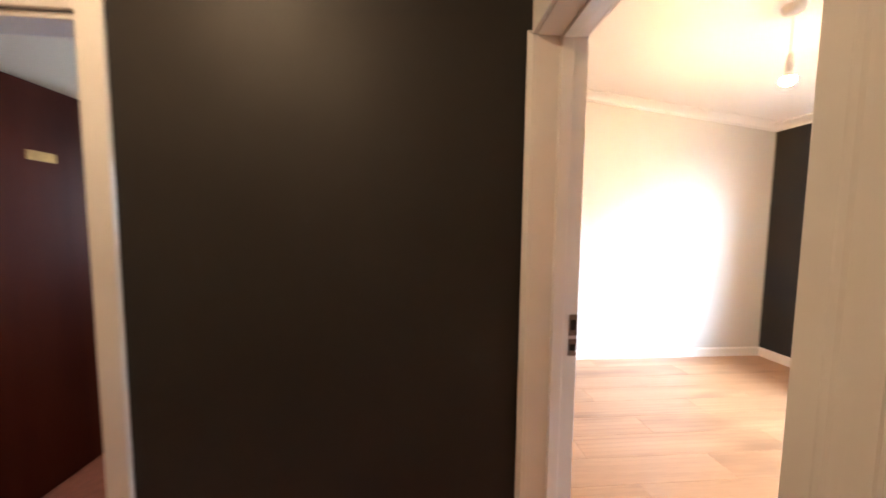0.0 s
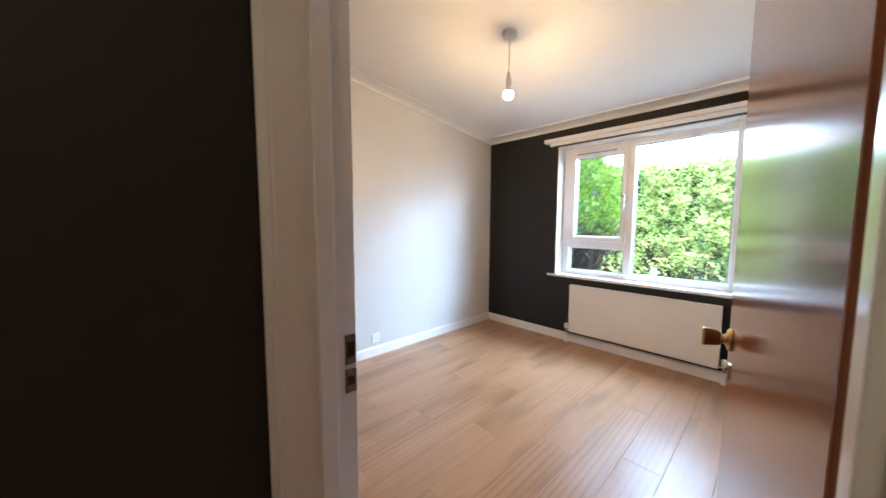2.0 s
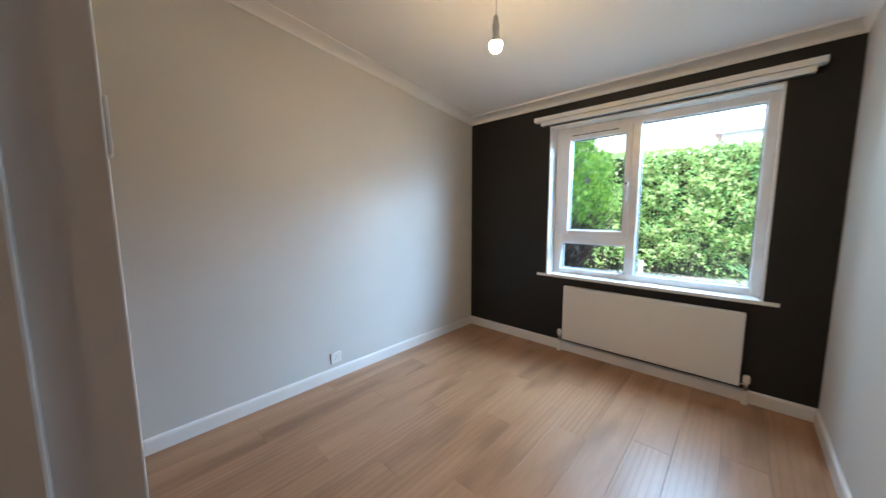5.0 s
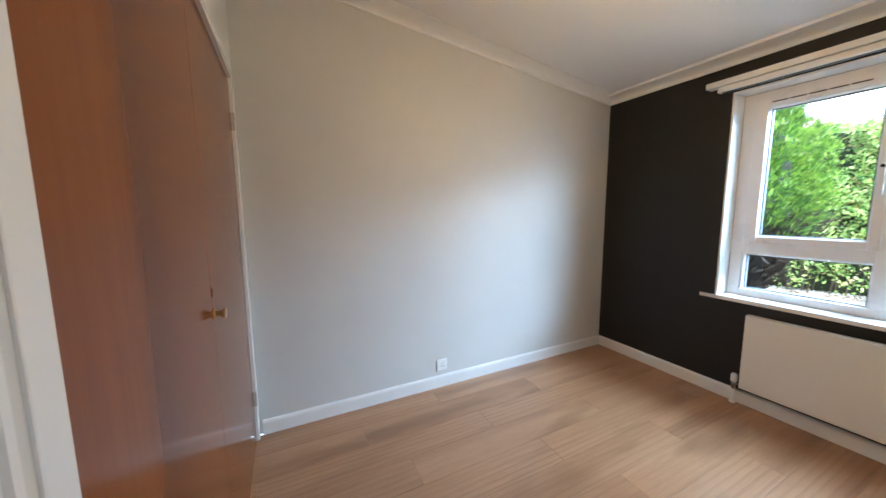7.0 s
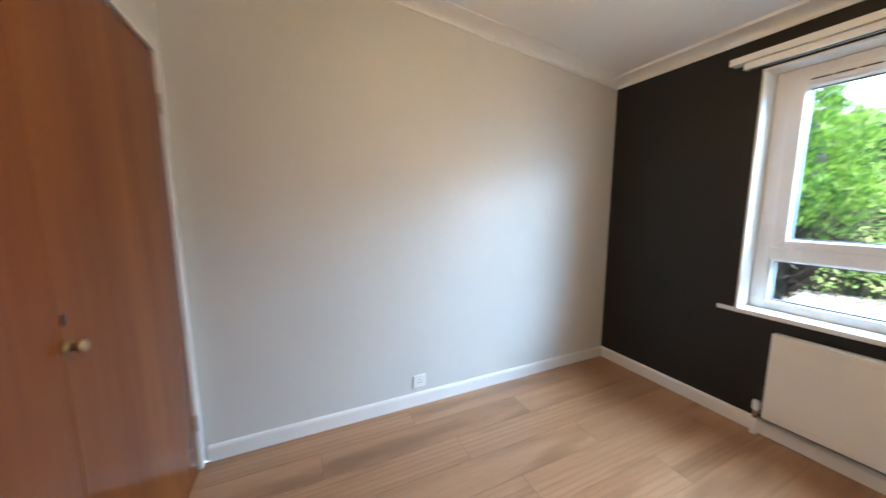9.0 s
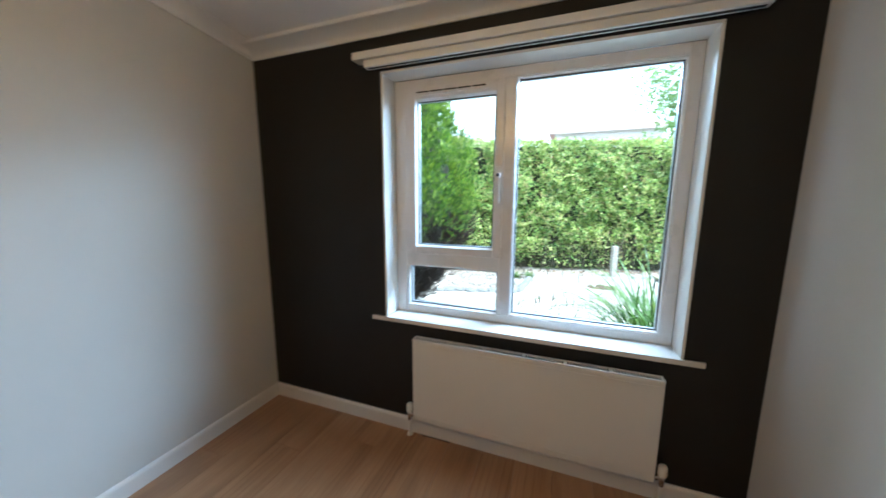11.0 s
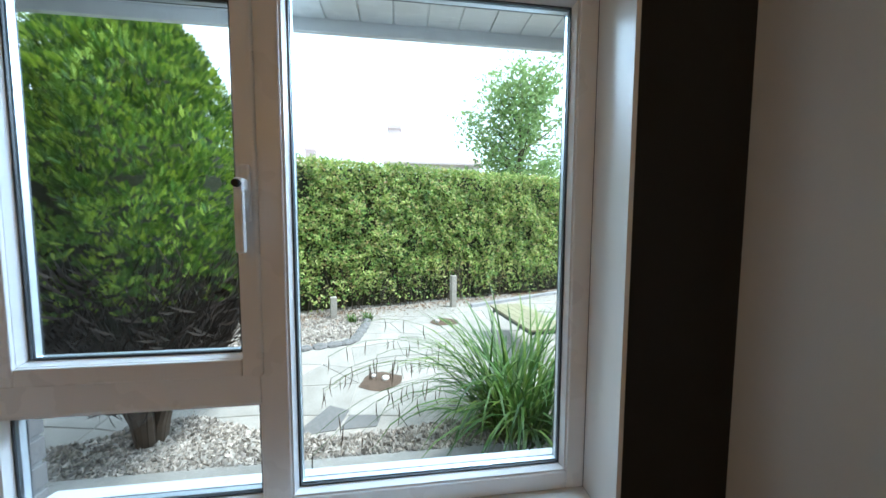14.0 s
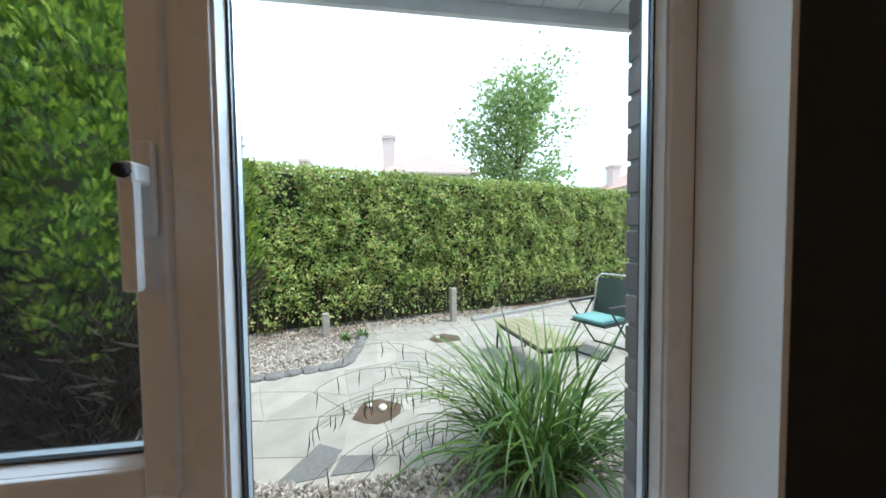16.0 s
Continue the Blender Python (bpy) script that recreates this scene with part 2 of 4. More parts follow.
M_GREENMETAL = plain("dark_green_metal", (0.035, 0.06, 0.045), 0.4, 0.3, vary=0.15, scale=20)
M_TEAL = plain("teal_fabric", (0.16, 0.34, 0.33), 0.85, vary=0.12, scale=12, grain=300, bumps=0.5)
M_ROOF = rocky("red_roof_tiles", [(0.3, (0.46, 0.28, 0.25)), (0.7, (0.56, 0.38, 0.34))], 0.85, 2, 12)
M_RENDER = rocky("pale_house_wall", [(0.3, (0.70, 0.67, 0.63)), (0.7, (0.80, 0.77, 0.73))], 0.9, 1, 8)
M_CHIMNEY = rocky("chimney_brick", [(0.3, (0.56, 0.46, 0.43)), (0.7, (0.68, 0.59, 0.55))], 0.9, 3, 20)

M_GLASS, gn, gl, gb = base("window_glass", 0.0)
gt, gg, gm, gf, gp, ga = (gn.new(k) for k in ("ShaderNodeBsdfTransparent", "ShaderNodeBsdfGlossy", "ShaderNodeMixShader", "ShaderNodeLayerWeight", "ShaderNodeMath", "ShaderNodeMath"))
gt.inputs["Color"].default_value = (0.96, 0.975, 0.97, 1)
gg.inputs["Roughness"].default_value = 0.01
gf.inputs["Blend"].default_value = 0.5
gp.operation, ga.operation = "POWER", "MULTIPLY_ADD"
gp.inputs[1].default_value = 5.0
ga.inputs[1].default_value, ga.inputs[2].default_value = 0.9, 0.035
gl.new(gf.outputs["Facing"], gp.inputs[0])
gl.new(gp.outputs["Value"], ga.inputs[0])
gl.new(ga.outputs["Value"], gm.inputs["Fac"])
gl.new(gt.outputs["BSDF"], gm.inputs[1])
gl.new(gg.outputs["BSDF"], gm.inputs[2])
gl.new(gm.outputs["Shader"], gn["Material Output"].inputs["Surface"])

M_BULB, bn, bl, bb = base("glowing_bulb", 0.2)
bb.inputs["Emission Color"].default_value = (1.0, 0.56, 0.21, 1)
bb.inputs["Emission Strength"].default_value = 225


# ---- building tools ----
def link(name, bm, material, parent=None, label="", smooth=False):
    me = bpy.data.meshes.new(name)
    bm.to_mesh(me)
    bm.free()
    me.materials.append(material)
    if smooth:
        me.shade_smooth()
    ob = new(name, me)
    ob.parent = parent
    if label:
        ob["label"] = label
    return ob


def part(name, bm, material, parent, label="", smooth=False):
    return link(name, bm, material, parent, label, smooth)


def empty(name, at=(0, 0, 0)):
    e = new(name)
    e.empty_display_size = 0.05
    e.matrix_world = Matrix.Translation(at)
    return e


def add_box(bm, x0, x1, y0, y1, z0, z1, bevel=0.0, m=None):
    r = bmesh.ops.create_cube(bm, size=1.0)
    vs = r["verts"]
    for v in vs:
        v.co = Vector((x0 + (v.co.x + 0.5) * (x1 - x0), y0 + (v.co.y + 0.5) * (y1 - y0), z0 + (v.co.z + 0.5) * (z1 - z0)))
    if bevel > 0:
        es = list({e for v in vs for e in v.link_edges})
        out = bmesh.ops.bevel(bm, geom=es, offset=bevel, segments=2, affect="EDGES", profile=0.5)
        vs = list({v for f in out["faces"] for v in f.verts} | {v for v in vs if v.is_valid})
    if m is not None:
        bmesh.ops.transform(bm, matrix=m, verts=vs)
    return bm


def box(x0, x1, y0, y1, z0, z1, bevel=0.0):
    return add_box(bmesh.new(), x0, x1, y0, y1, z0, z1, bevel)


def boxes(rows, bevel=0.0):
    bm = bmesh.new()
    for r in rows:
        add_box(bm, *r, bevel)
    return bm


def add_lathe(bm, profile, m=Matrix(), seg=20):
    """Turns (radius, height) pairs round z, then moves them by m."""
    rings = []
    for r, h in profile:
        rings.append([bm.verts.new(m @ Vector((r * math.cos(2 * math.pi * i / seg), r * math.sin(2 * math.pi * i / seg), h))) for i in range(seg)])
    for a, b in zip(rings, rings[1:]):
        for i in range(seg):
            bm.faces.new((a[i], a[(i + 1) % seg], b[(i + 1) % seg], b[i]))
    bm.faces.new(list(reversed(rings[0])))
    bm.faces.new(rings[-1])
    return bm


def lathe(profile, m=Matrix(), seg=20):
    return add_lathe(bmesh.new(), profile, m, seg)


def add_tube(bm, pts, r, seg=8):
    pts = [Vector(p) for p in pts]
    rings = []
    for i, p in enumerate(pts):
        d = (pts[min(i + 1, len(pts) - 1)] - pts[max(i - 1, 0)]).normalized()
        q = d.to_track_quat("Z", "Y").to_matrix()
        rr = r[i] if isinstance(r, (list, tuple)) else r
        rings.append([bm.verts.new(p + q @ Vector((rr * math.cos(2 * math.pi * k / seg), rr * math.sin(2 * math.pi * k / seg), 0))) for k in range(seg)])
    for a, b in zip(rings, rings[1:]):
        for k in range(seg):
            bm.faces.new((a[k], a[(k + 1) % seg], b[(k + 1) % seg], b[k]))
    bm.faces.new(list(reversed(rings[0])))
    bm.faces.new(rings[-1])
    return bm


def tube(pts, r, seg=8):
    return add_tube(bmesh.new(), pts, r, seg)


def extrude_profile(pts, a, b):
    """Sweeps a closed profile, given as offsets (u, v), along a to b: u is sideways to the left of the way, v is up."""
    a, b = Vector(a), Vector(b)
    d = (b - a).normalized()
    side = Vector((-d.y, d.x, 0)).normalized()
    bm = bmesh.new()
    ends = []
    for p in (a, b):
        ends.append([bm.verts.new(p + side * u + Vector((0, 0, v))) for u, v in pts])
    k = len(pts)
    for i in range(k):
        bm.faces.new((ends[0][i], ends[0][(i + 1) % k], ends[1][(i + 1) % k], ends[1][i]))
    bm.faces.new(list(reversed(ends[0])))
    bm.faces.new(ends[1])
    bmesh.ops.recalc_face_normals(bm, faces=bm.faces)
    return bm


def raw_mesh(name, verts, faces, material, parent=None):
    me = bpy.data.meshes.new(name)
    me.from_pydata(verts, [], faces)
    me.materials.append(material)
    ob = new(name, me)
    ob.parent = parent
    return ob


def struct(ob, label, category):
    return tagged(ob, label, category, kind="structure")


# ---- the room's shell ----
XW, XE, YS, YN = 0.47, 3.44, 0.355, 3.09
HALLX = 0.30                       # hall face of the west wall
SLOPE = 0.113                      # the ceiling rises away from the window


def cove_z(x):
    return 2.287 + SLOPE * (3.42 - x)


COVE_H, COVE_W = 0.052, 0.115


def ceil_z(x):
    return cove_z(x) + COVE_H


DOOR_Y0, DOOR_Y1, DOOR_H = 0.393, 1.24, 2.00
WARD_Y0, WARD_Y1, WARD_H = 1.435, 3.035, 2.02
WIN_Y0, WIN_Y1, WIN_Z0, WIN_Z1 = 0.66, 2.153, 0.722, 2.097
G = -0.05                          # the garden's level

struct(link("wall_north", box(-0.25, 3.76, YN, YN + 0.12, 0, 2.95), M_GREYWALL), "smooth pale grey painted wall", "wall")
struct(link("wall_south", box(HALLX, 3.76, YS - 0.12, YS, 0, 2.95), M_GREYWALL), "smooth pale grey painted wall beside the window", "wall")
struct(link("wall_east", boxes([
    (XE, 3.64, YS, WIN_Y0 - 0.012, 0, 2.6), (XE, 3.64, WIN_Y1 + 0.012, YN, 0, 2.6),
    (XE, 3.64, WIN_Y0 - 0.012, WIN_Y1 + 0.012, 0, WIN_Z0 - 0.026), (XE, 3.64, WIN_Y0 - 0.012, WIN_Y1 + 0.012, WIN_Z1 + 0.012, 2.6)]), M_CHARCOAL),
    "charcoal painted feature wall with the window", "wall")
struct(link("window_reveal", boxes([
    (XE - 0.002, 3.575, WIN_Y0 - 0.012, WIN_Y0, WIN_Z0, WIN_Z1 + 0.012), (XE - 0.002, 3.575, WIN_Y1, WIN_Y1 + 0.012, WIN_Z0, WIN_Z1 + 0.012),
    (XE - 0.002, 3.575, WIN_Y0, WIN_Y1, WIN_Z1, WIN_Z1 + 0.012)]), M_GLOSS), "white painted reveal lining of the window", "trim")
struct(link("wall_west", boxes([
    (HALLX, XW, DOOR_Y0 - 0.02, DOOR_Y1 + 0.02, DOOR_H + 0.02, 2.95),
    (HALLX, XW, DOOR_Y1 + 0.02, WARD_Y0 - 0.03, 0, 2.95), (HALLX, XW, WARD_Y0 - 0.03, YN, WARD_H + 0.03, 2.95)]), M_GREYWALL),
    "pale grey wall round the doorway and the built-in wardrobe", "wall")
struct(link("wall_hall_side", box(HALLX - 0.004, HALLX + 0.10, -1.2, DOOR_Y0 - 0.032, 0, 2.6), M_CREAM), "cream painted hall wall beside the doorway", "wall")
bm = bmesh.new()
vs = [bm.verts.new((x, y, ceil_z(x) + dz)) for dz in (0, 0.1) for x, y in ((HALLX, YS - 0.1), (3.7, YS - 0.1), (3.7, YN + 0.1), (HALLX, YN + 0.1))]
for q in ((3, 2, 1, 0), (4, 5, 6, 7), (0, 1, 5, 4), (1, 2, 6, 5), (2, 3, 7, 6), (3, 0, 4, 7)):
    bm.faces.new([vs[i] for i in q])
struct(link("ceiling", bm, M_CEIL), "plain white ceiling rising gently away from the window", "ceiling")

# coving: a concave quarter between two small steps
arc = [(COVE_W - 0.006 - (COVE_W - 0.016) * math.cos(t), 0.008 + (COVE_H - 0.014) * math.sin(t)) for t in [math.pi / 2 * i / 9 for i in range(10)]]
cove = [(0.0, 0.0), (0.008, 0.0), (0.010, 0.003)] + arc + [(COVE_W, COVE_H - 0.004), (COVE_W, COVE_H + 0.02), (0.0, COVE_H + 0.02)]
for nm, a, b, lab in (("coving_north", (XE, YN, cove_z(XE)), (XW, YN, cove_z(XW)), "north"), ("coving_east", (XE, YS, cove_z(XE)), (XE, YN, cove_z(XE)), ""),
                      ("coving_south", (XW, YS, cove_z(XW)), (XE, YS, cove_z(XE)), "")):
    struct(link(nm, extrude_profile(cove, a, b), M_CEIL), "white curved plaster coving under the ceiling", "coving")

skirt = [(0, 0), (0.015, 0), (0.015, 0.074), (0.011, 0.084), (0.004, 0.090), (0, 0.090)]
for nm, a, b in (("baseboard_north", (XE, YN, 0), (XW + 0.02, YN, 0)), ("baseboard_east", (XE, YS, 0), (XE, YN, 0)), ("baseboard_south", (XW + 0.03, YS, 0), (XE, YS, 0))):
    struct(link(nm, extrude_profile(skirt, a, b), M_GLOSS), "white gloss painted skirting board", "baseboard")

# ---- doorway ----
lining = boxes([(HALLX - 0.004, XW + 0.022, DOOR_Y1, DOOR_Y1 + 0.02, 0, DOOR_H + 0.02), (HALLX - 0.002, XW + 0.004, DOOR_Y0 - 0.0305, DOOR_Y0, 0, DOOR_H + 0.02),
                (HALLX - 0.004, XW + 0.004, DOOR_Y0, DOOR_Y1, DOOR_H, DOOR_H + 0.02)], 0.002)
door_frame = struct(link("door_1", lining, M_GLOSS), "white gloss painted door lining with moulded architraves", "door frame")
part("door_stop", boxes([(0.385, 0.43, DOOR_Y1 - 0.016, DOOR_Y1, 0, DOOR_H), (0.385, 0.43, DOOR_Y0, DOOR_Y0 + 0.013, 0, DOOR_H),
                         (0.385, 0.43, DOOR_Y0 + 0.013, DOOR_Y1 - 0.016, DOOR_H - 0.013, DOOR_H)], 0.003), M_GLOSS, door_frame)


def architrave(x_face, out, y_in, side, z1, width, depth=1.0):
    """An upright moulded strip on the face x = x_face; out: +1 towards the room."""
    prof = [(0, 0), (0, 0.009), (width * 0.05, 0.012), (width * 0.14, 0.013), (width * 0.20, 0.009), (width * 0.26, 0.009), (width * 0.40, 0.011), (width * 0.55, 0.015), (width * 0.66, 0.0185),
            (width * 0.72, 0.019), (width * 0.75, 0.015), (width * 0.80, 0.015), (width * 0.84, 0.020), (width * 0.95, 0.021), (width, 0.018), (width, 0)]
    bm = bmesh.new()
    rings = [[bm.verts.new((x_face + out * d * depth, y_in + side * u, z + (u if z else 0))) for u, d in prof] for z in (0, z1)]
    k = len(prof)
    for i in range(k):
        bm.faces.new((rings[0][i], rings[0][(i + 1) % k], rings[1][(i + 1) % k], rings[1][i]))
    bm.faces.new(list(reversed(rings[0])))
    bm.faces.new(rings[1])
    bmesh.ops.recalc_face_normals(bm, faces=bm.faces)
    return bm


part("architrave", architrave(XW + 0.004, 1, DOOR_Y1 + 0.021, 1, DOOR_H, 0.07), M_GLOSS, door_frame)
part("architrave", architrave(HALLX - 0.004, -1, DOOR_Y1 + 0.002, 1, DOOR_H, 0.037), M_GLOSS, door_frame)
part("architrave", architrave(HALLX - 0.004, -1, DOOR_Y0 - 0.032, -1, DOOR_H, 0.065, 0.4), M_GLOSS, door_frame)
part("head_architrave", box(HALLX - 0.02, HALLX - 0.004, DOOR_Y0, DOOR_Y1, DOOR_H + 0.002, DOOR_H + 0.06, 0.004), M_GLOSS, door_frame)
part("head_architrave", box(XW + 0.004, XW + 0.02, DOOR_Y0, DOOR_Y1, DOOR_H + 0.002, DOOR_H + 0.07, 0.004), M_GLOSS, door_frame)
for z0, z1 in ((0.900, 0.982), (0.820, 0.886)):
    k = part("strike_plate", boxes([(0.459, 0.490, DOOR_Y1 - 0.003, DOOR_Y1 + 0.002, z0, z0 + 0.02), (0.459, 0.490, DOOR_Y1 - 0.003, DOOR_Y1 + 0.002, z1 - 0.02, z1),
                                    (0.459, 0.463, DOOR_Y1 - 0.003, DOOR_Y1 + 0.002, z0, z1), (0.486, 0.490, DOOR_Y1 - 0.003, DOOR_Y1 + 0.002, z0, z1)]), M_STEELKEEP, door_frame, "tarnished metal strike plate")
    part("latch_hole", box(0.463, 0.486, DOOR_Y1 - 0.0015, DOOR_Y1 + 0.001, z0 + 0.02, z1 - 0.02), M_DARKSLOT, k)

part("painted_plate", box(XW + 0.021, XW + 0.026, DOOR_Y1 + 0.004, DOOR_Y1 + 0.030, 1.372, 1.430, 0.002), M_GLOSS, door_frame, "small metal plate painted over in white")

# the open door
hinge, tip = Vector((0.500, 0.404, 0)), Vector((1.280, 0.528, 0))
leaf_len = (tip - hinge).length
leaf_m = Matrix.Translation(hinge) @ Matrix.Rotation(math.atan2(tip.y - hinge.y, tip.x - hinge.x), 4, "Z")
room_door = empty("room_door")
room_door.matrix_world = leaf_m
tagged(room_door, "open flush door in glossy dark red-brown varnished wood", "door")
part("leaf", box(0, leaf_len, -0.040, 0, 0.008, 1.985, 0.0025), M_DOOR, room_door)
for sgn in (1, -1):
    face = 0.0 if sgn > 0 else -0.040
    turn = Matrix.Translation((leaf_len - 0.058, face, 0.972)) @ Matrix.Rotation(radians(-90 * sgn), 4, "X")
    knob = part("knob", lathe([(0.010, 0.0), (0.010, 0.022), (0.018, 0.024), (0.0205, 0.028), (0.0235, 0.046), (0.0255, 0.058), (0.0245, 0.061)], turn, 24), M_KNOBWOOD, room_door, "turned wooden door knob with brass rim", True)
    part("rose", lathe([(0.031, 0.0), (0.031, 0.004), (0.026, 0.009), (0.014, 0.012), (0.012, 0.020), (0.018, 0.0235)], turn, 24), M_BRASS, knob, "brass rose", True)
    part("cap", lathe([(0.0262, 0.057), (0.0265, 0.0605), (0.022, 0.0635), (0.012, 0.0625)], turn, 24), M_BRASS, knob, "brass end ring", True)
    part("escutcheon", box(leaf_len - 0.068, leaf_len - 0.048, face, face + 0.003 * sgn if sgn > 0 else face + 0.001, 0.862, 0.905, 0.0) if sgn > 0 else box(leaf_len - 0.068, leaf_len - 0.048, face - 0.003, face, 0.862, 0.905), M_BRASS, room_door, "brass keyhole plate")
part("latch_plate", box(leaf_len - 0.001, leaf_len + 0.002, -0.032, -0.010, 0.90, 1.04), M_BRASS, room_door, "brass lock edge plate")
for z in (0.22, 1.72):
    part("hinge", lathe([(0.006, 0), (0.006, 0.09)], Matrix.Translation((-0.004, 0.004, z)), 10), M_BRASS, room_door, "brass butt hinge")

# ---- built-in wardrobe ----
wardrobe = empty("wardrobe", (XW, WARD_Y0, 0))
tagged(wardrobe, "built-in wardrobe with two glossy varnished wood doors in a white frame", "wardrobe")


def wpart(name, bm, mat, parent=wardrobe, label=""):
    if parent is wardrobe:
        bmesh.ops.translate(bm, vec=(-XW, -WARD_Y0, 0), verts=bm.verts)
    return part(name, bm, mat, parent, label)


wpart("frame", boxes([(XW - 0.06, XW + 0.004, WARD_Y1, YN - 0.002, 0, WARD_H + 0.035), (XW - 0.06, XW + 0.004, WARD_Y0 - 0.05, WARD_Y0, 0, WARD_H + 0.035),
                      (XW - 0.06, XW + 0.004, WARD_Y0, WARD_Y1, WARD_H, WARD_H + 0.035)], 0.003), M_GLOSS, label="white painted frame")
SEAM = 2.200
for y0, y1, hinge_y in ((SEAM + 0.0008, WARD_Y1 - 0.003, WARD_Y1), (WARD_Y0 + 0.003, SEAM - 0.0008, WARD_Y0)):
    d = wpart("door", box(XW - 0.036, XW - 0.012, y0, y1, 0.006, WARD_H - 0.004, 0.0015), M_WARD)
    for z in (0.262, 1.803):
        part("hinge", box(-0.013, 0.0055, hinge_y - WARD_Y0 - 0.0035, hinge_y - WARD_Y0 + 0.0035, z - 0.045, z + 0.045, 0.002), M_HINGE, d, "dull grey metal butt hinge")
    if hinge_y == WARD_Y1:
        turn = Matrix.Translation((-0.012, SEAM + 0.022 - WARD_Y0, 1.006)) @ Matrix.Rotation(radians(90), 4, "Y")
        k = part("knob", lathe([(0.014, 0.0), (0.0105, 0.003), (0.0095, 0.010), (0.010, 0.018), (0.0135, 0.023), (0.0185, 0.026), (0.0190, 0.030), (0.0150, 0.033), (0.005, 0.034)], turn, 18), M_KNOBMETAL, d, "small metal knob", True)
        part("rose", lathe([(0.019, 0.0), (0.019, 0.002), (0.014, 0.005)], turn, 18), M_BRASS, k, "brass backplate", True)
        part("keyhole", box(-0.012, -0.010, SEAM + 0.013 - WARD_Y0, SEAM + 0.029 - WARD_Y0, 1.064, 1.092), M_BRONZE, d, "bronze keyhole plate")
wpart("carcass", boxes([(-0.16, -0.14, WARD_Y0 - 0.05, YN - 0.005, 0, WARD_H + 0.03), (-0.14, XW - 0.06, WARD_Y0 - 0.05, YN - 0.005, WARD_H, WARD_H + 0.02)]), M_WARD)

# ---- window ----
FX0, FX1 = 3.575, 3.64             # the frame's depth
window = empty("window_1", (FX0, WIN_Y0, WIN_Z0))
tagged(window, "white plastic casement window beside a fixed pane, closed", "window", kind="structure")


def vpart(name, bm, mat, parent=window, label=""):
    bmesh.ops.translate(bm, vec=(-FX0, -WIN_Y0, -WIN_Z0), verts=bm.verts)
    return part(name, bm, mat, parent, label)


FIX = (0.724, 1.436, 0.783, 2.035)
CAS = (1.503, 2.086, 1.100, 2.047)
CGL = (1.548, 2.019, 1.144, 1.984)
LOW = (1.517, 2.066, 0.790, 1.021)


def ring_bars(y0, y1, z0, z1, oy0, oy1, oz0, oz1, x0, x1):
    return [(x0, x1, oy0, y0, oz0, oz1), (x0, x1, y1, oy1, oz0, oz1), (x0, x1, y0, y1, oz0, z0), (x0, x1, y0, y1, z1, oz1)]


def frustum(y0, y1, z0, z1, x0, x1, t0, t1):
    """A sloping bead round an opening: t0 wide at x0, t1 at x1."""
    bm = bmesh.new()
    loops = []
    for x, t in ((x0, 0.0), (x1, 0.0), (x1, t1), (x0, t0)):
        loops.append([bm.verts.new((x, y, z)) for y, z in ((y0 + t, z0 + t), (y1 - t, z0 + t), (y1 - t, z1 - t), (y0 + t, z1 - t))])
    for a, b in zip(loops, loops[1:] + loops[:1]):
        for i in range(4):
            bm.faces.new((a[i], a[(i + 1) % 4], b[(i + 1) % 4], b[i]))
    bmesh.ops.recalc_face_normals(bm, faces=bm.faces)
    return bm


vpart("window_frame", boxes([
    (FX0, FX1, WIN_Y0, FIX[0] - 0.012, WIN_Z0, WIN_Z1), (FX0, FX1, CAS[1], WIN_Y1, WIN_Z0, WIN_Z1),
    (FX0, FX1, FIX[0] - 0.012, CAS[1], CAS[3], WIN_Z1), (FX0, FX1, FIX[0] - 0.012, CAS[1], WIN_Z0, FIX[2] - 0.012),
    (FX0, FX1, FIX[1] + 0.012, LOW[0] - 0.004, FIX[2] - 0.012, CAS[3]), (FX0, FX1, LOW[0] - 0.004, CAS[1], LOW[3] + 0.004, CAS[2])], 0.004), M_UPVC)
for nm, o in (("fixed_bead", (FIX[0] - 0.013, FIX[1] + 0.013, FIX[2] - 0.013, CAS[3] + 0.001)), ("lower_bead", (LOW[0] - 0.005, LOW[1] + 0.015, LOW[2] - 0.027, LOW[3] + 0.005))):
    vpart(nm, frustum(*o, FX0 + 0.006, FX0 + 0.026, 0.006, 0.013), M_UPVC)
    vpart("gasket", frustum(o[0] + 0.009, o[1] - 0.009, o[2] + 0.009, o[3] - 0.009, FX0 + 0.024, FX0 + 0.029, 0.007, 0.007), M_RUBBER, label="thin dark rubber gasket")
sash = vpart("casement", boxes(ring_bars(*CGL, CAS[0], CAS[1], CAS[2], CAS[3], FX0 - 0.012, FX1 - 0.012), 0.005), M_UPVC)
part("bead", frustum(CGL[0] - FX0 * 0 - WIN_Y0 - 0.001, CGL[1] - WIN_Y0 + 0.001, CGL[2] - WIN_Z0 - 0.001, CGL[3] - WIN_Z0 + 0.001, -0.004, 0.016, 0.002, 0.010), M_UPVC, sash)
part("gasket", frustum(CGL[0] - WIN_Y0 + 0.004, CGL[1] - WIN_Y0 - 0.004, CGL[2] - WIN_Z0 + 0.004, CGL[3] - WIN_Z0 - 0.004, 0.014, 0.019, 0.0085, 0.0085), M_RUBBER, sash, "thin dark rubber gasket")
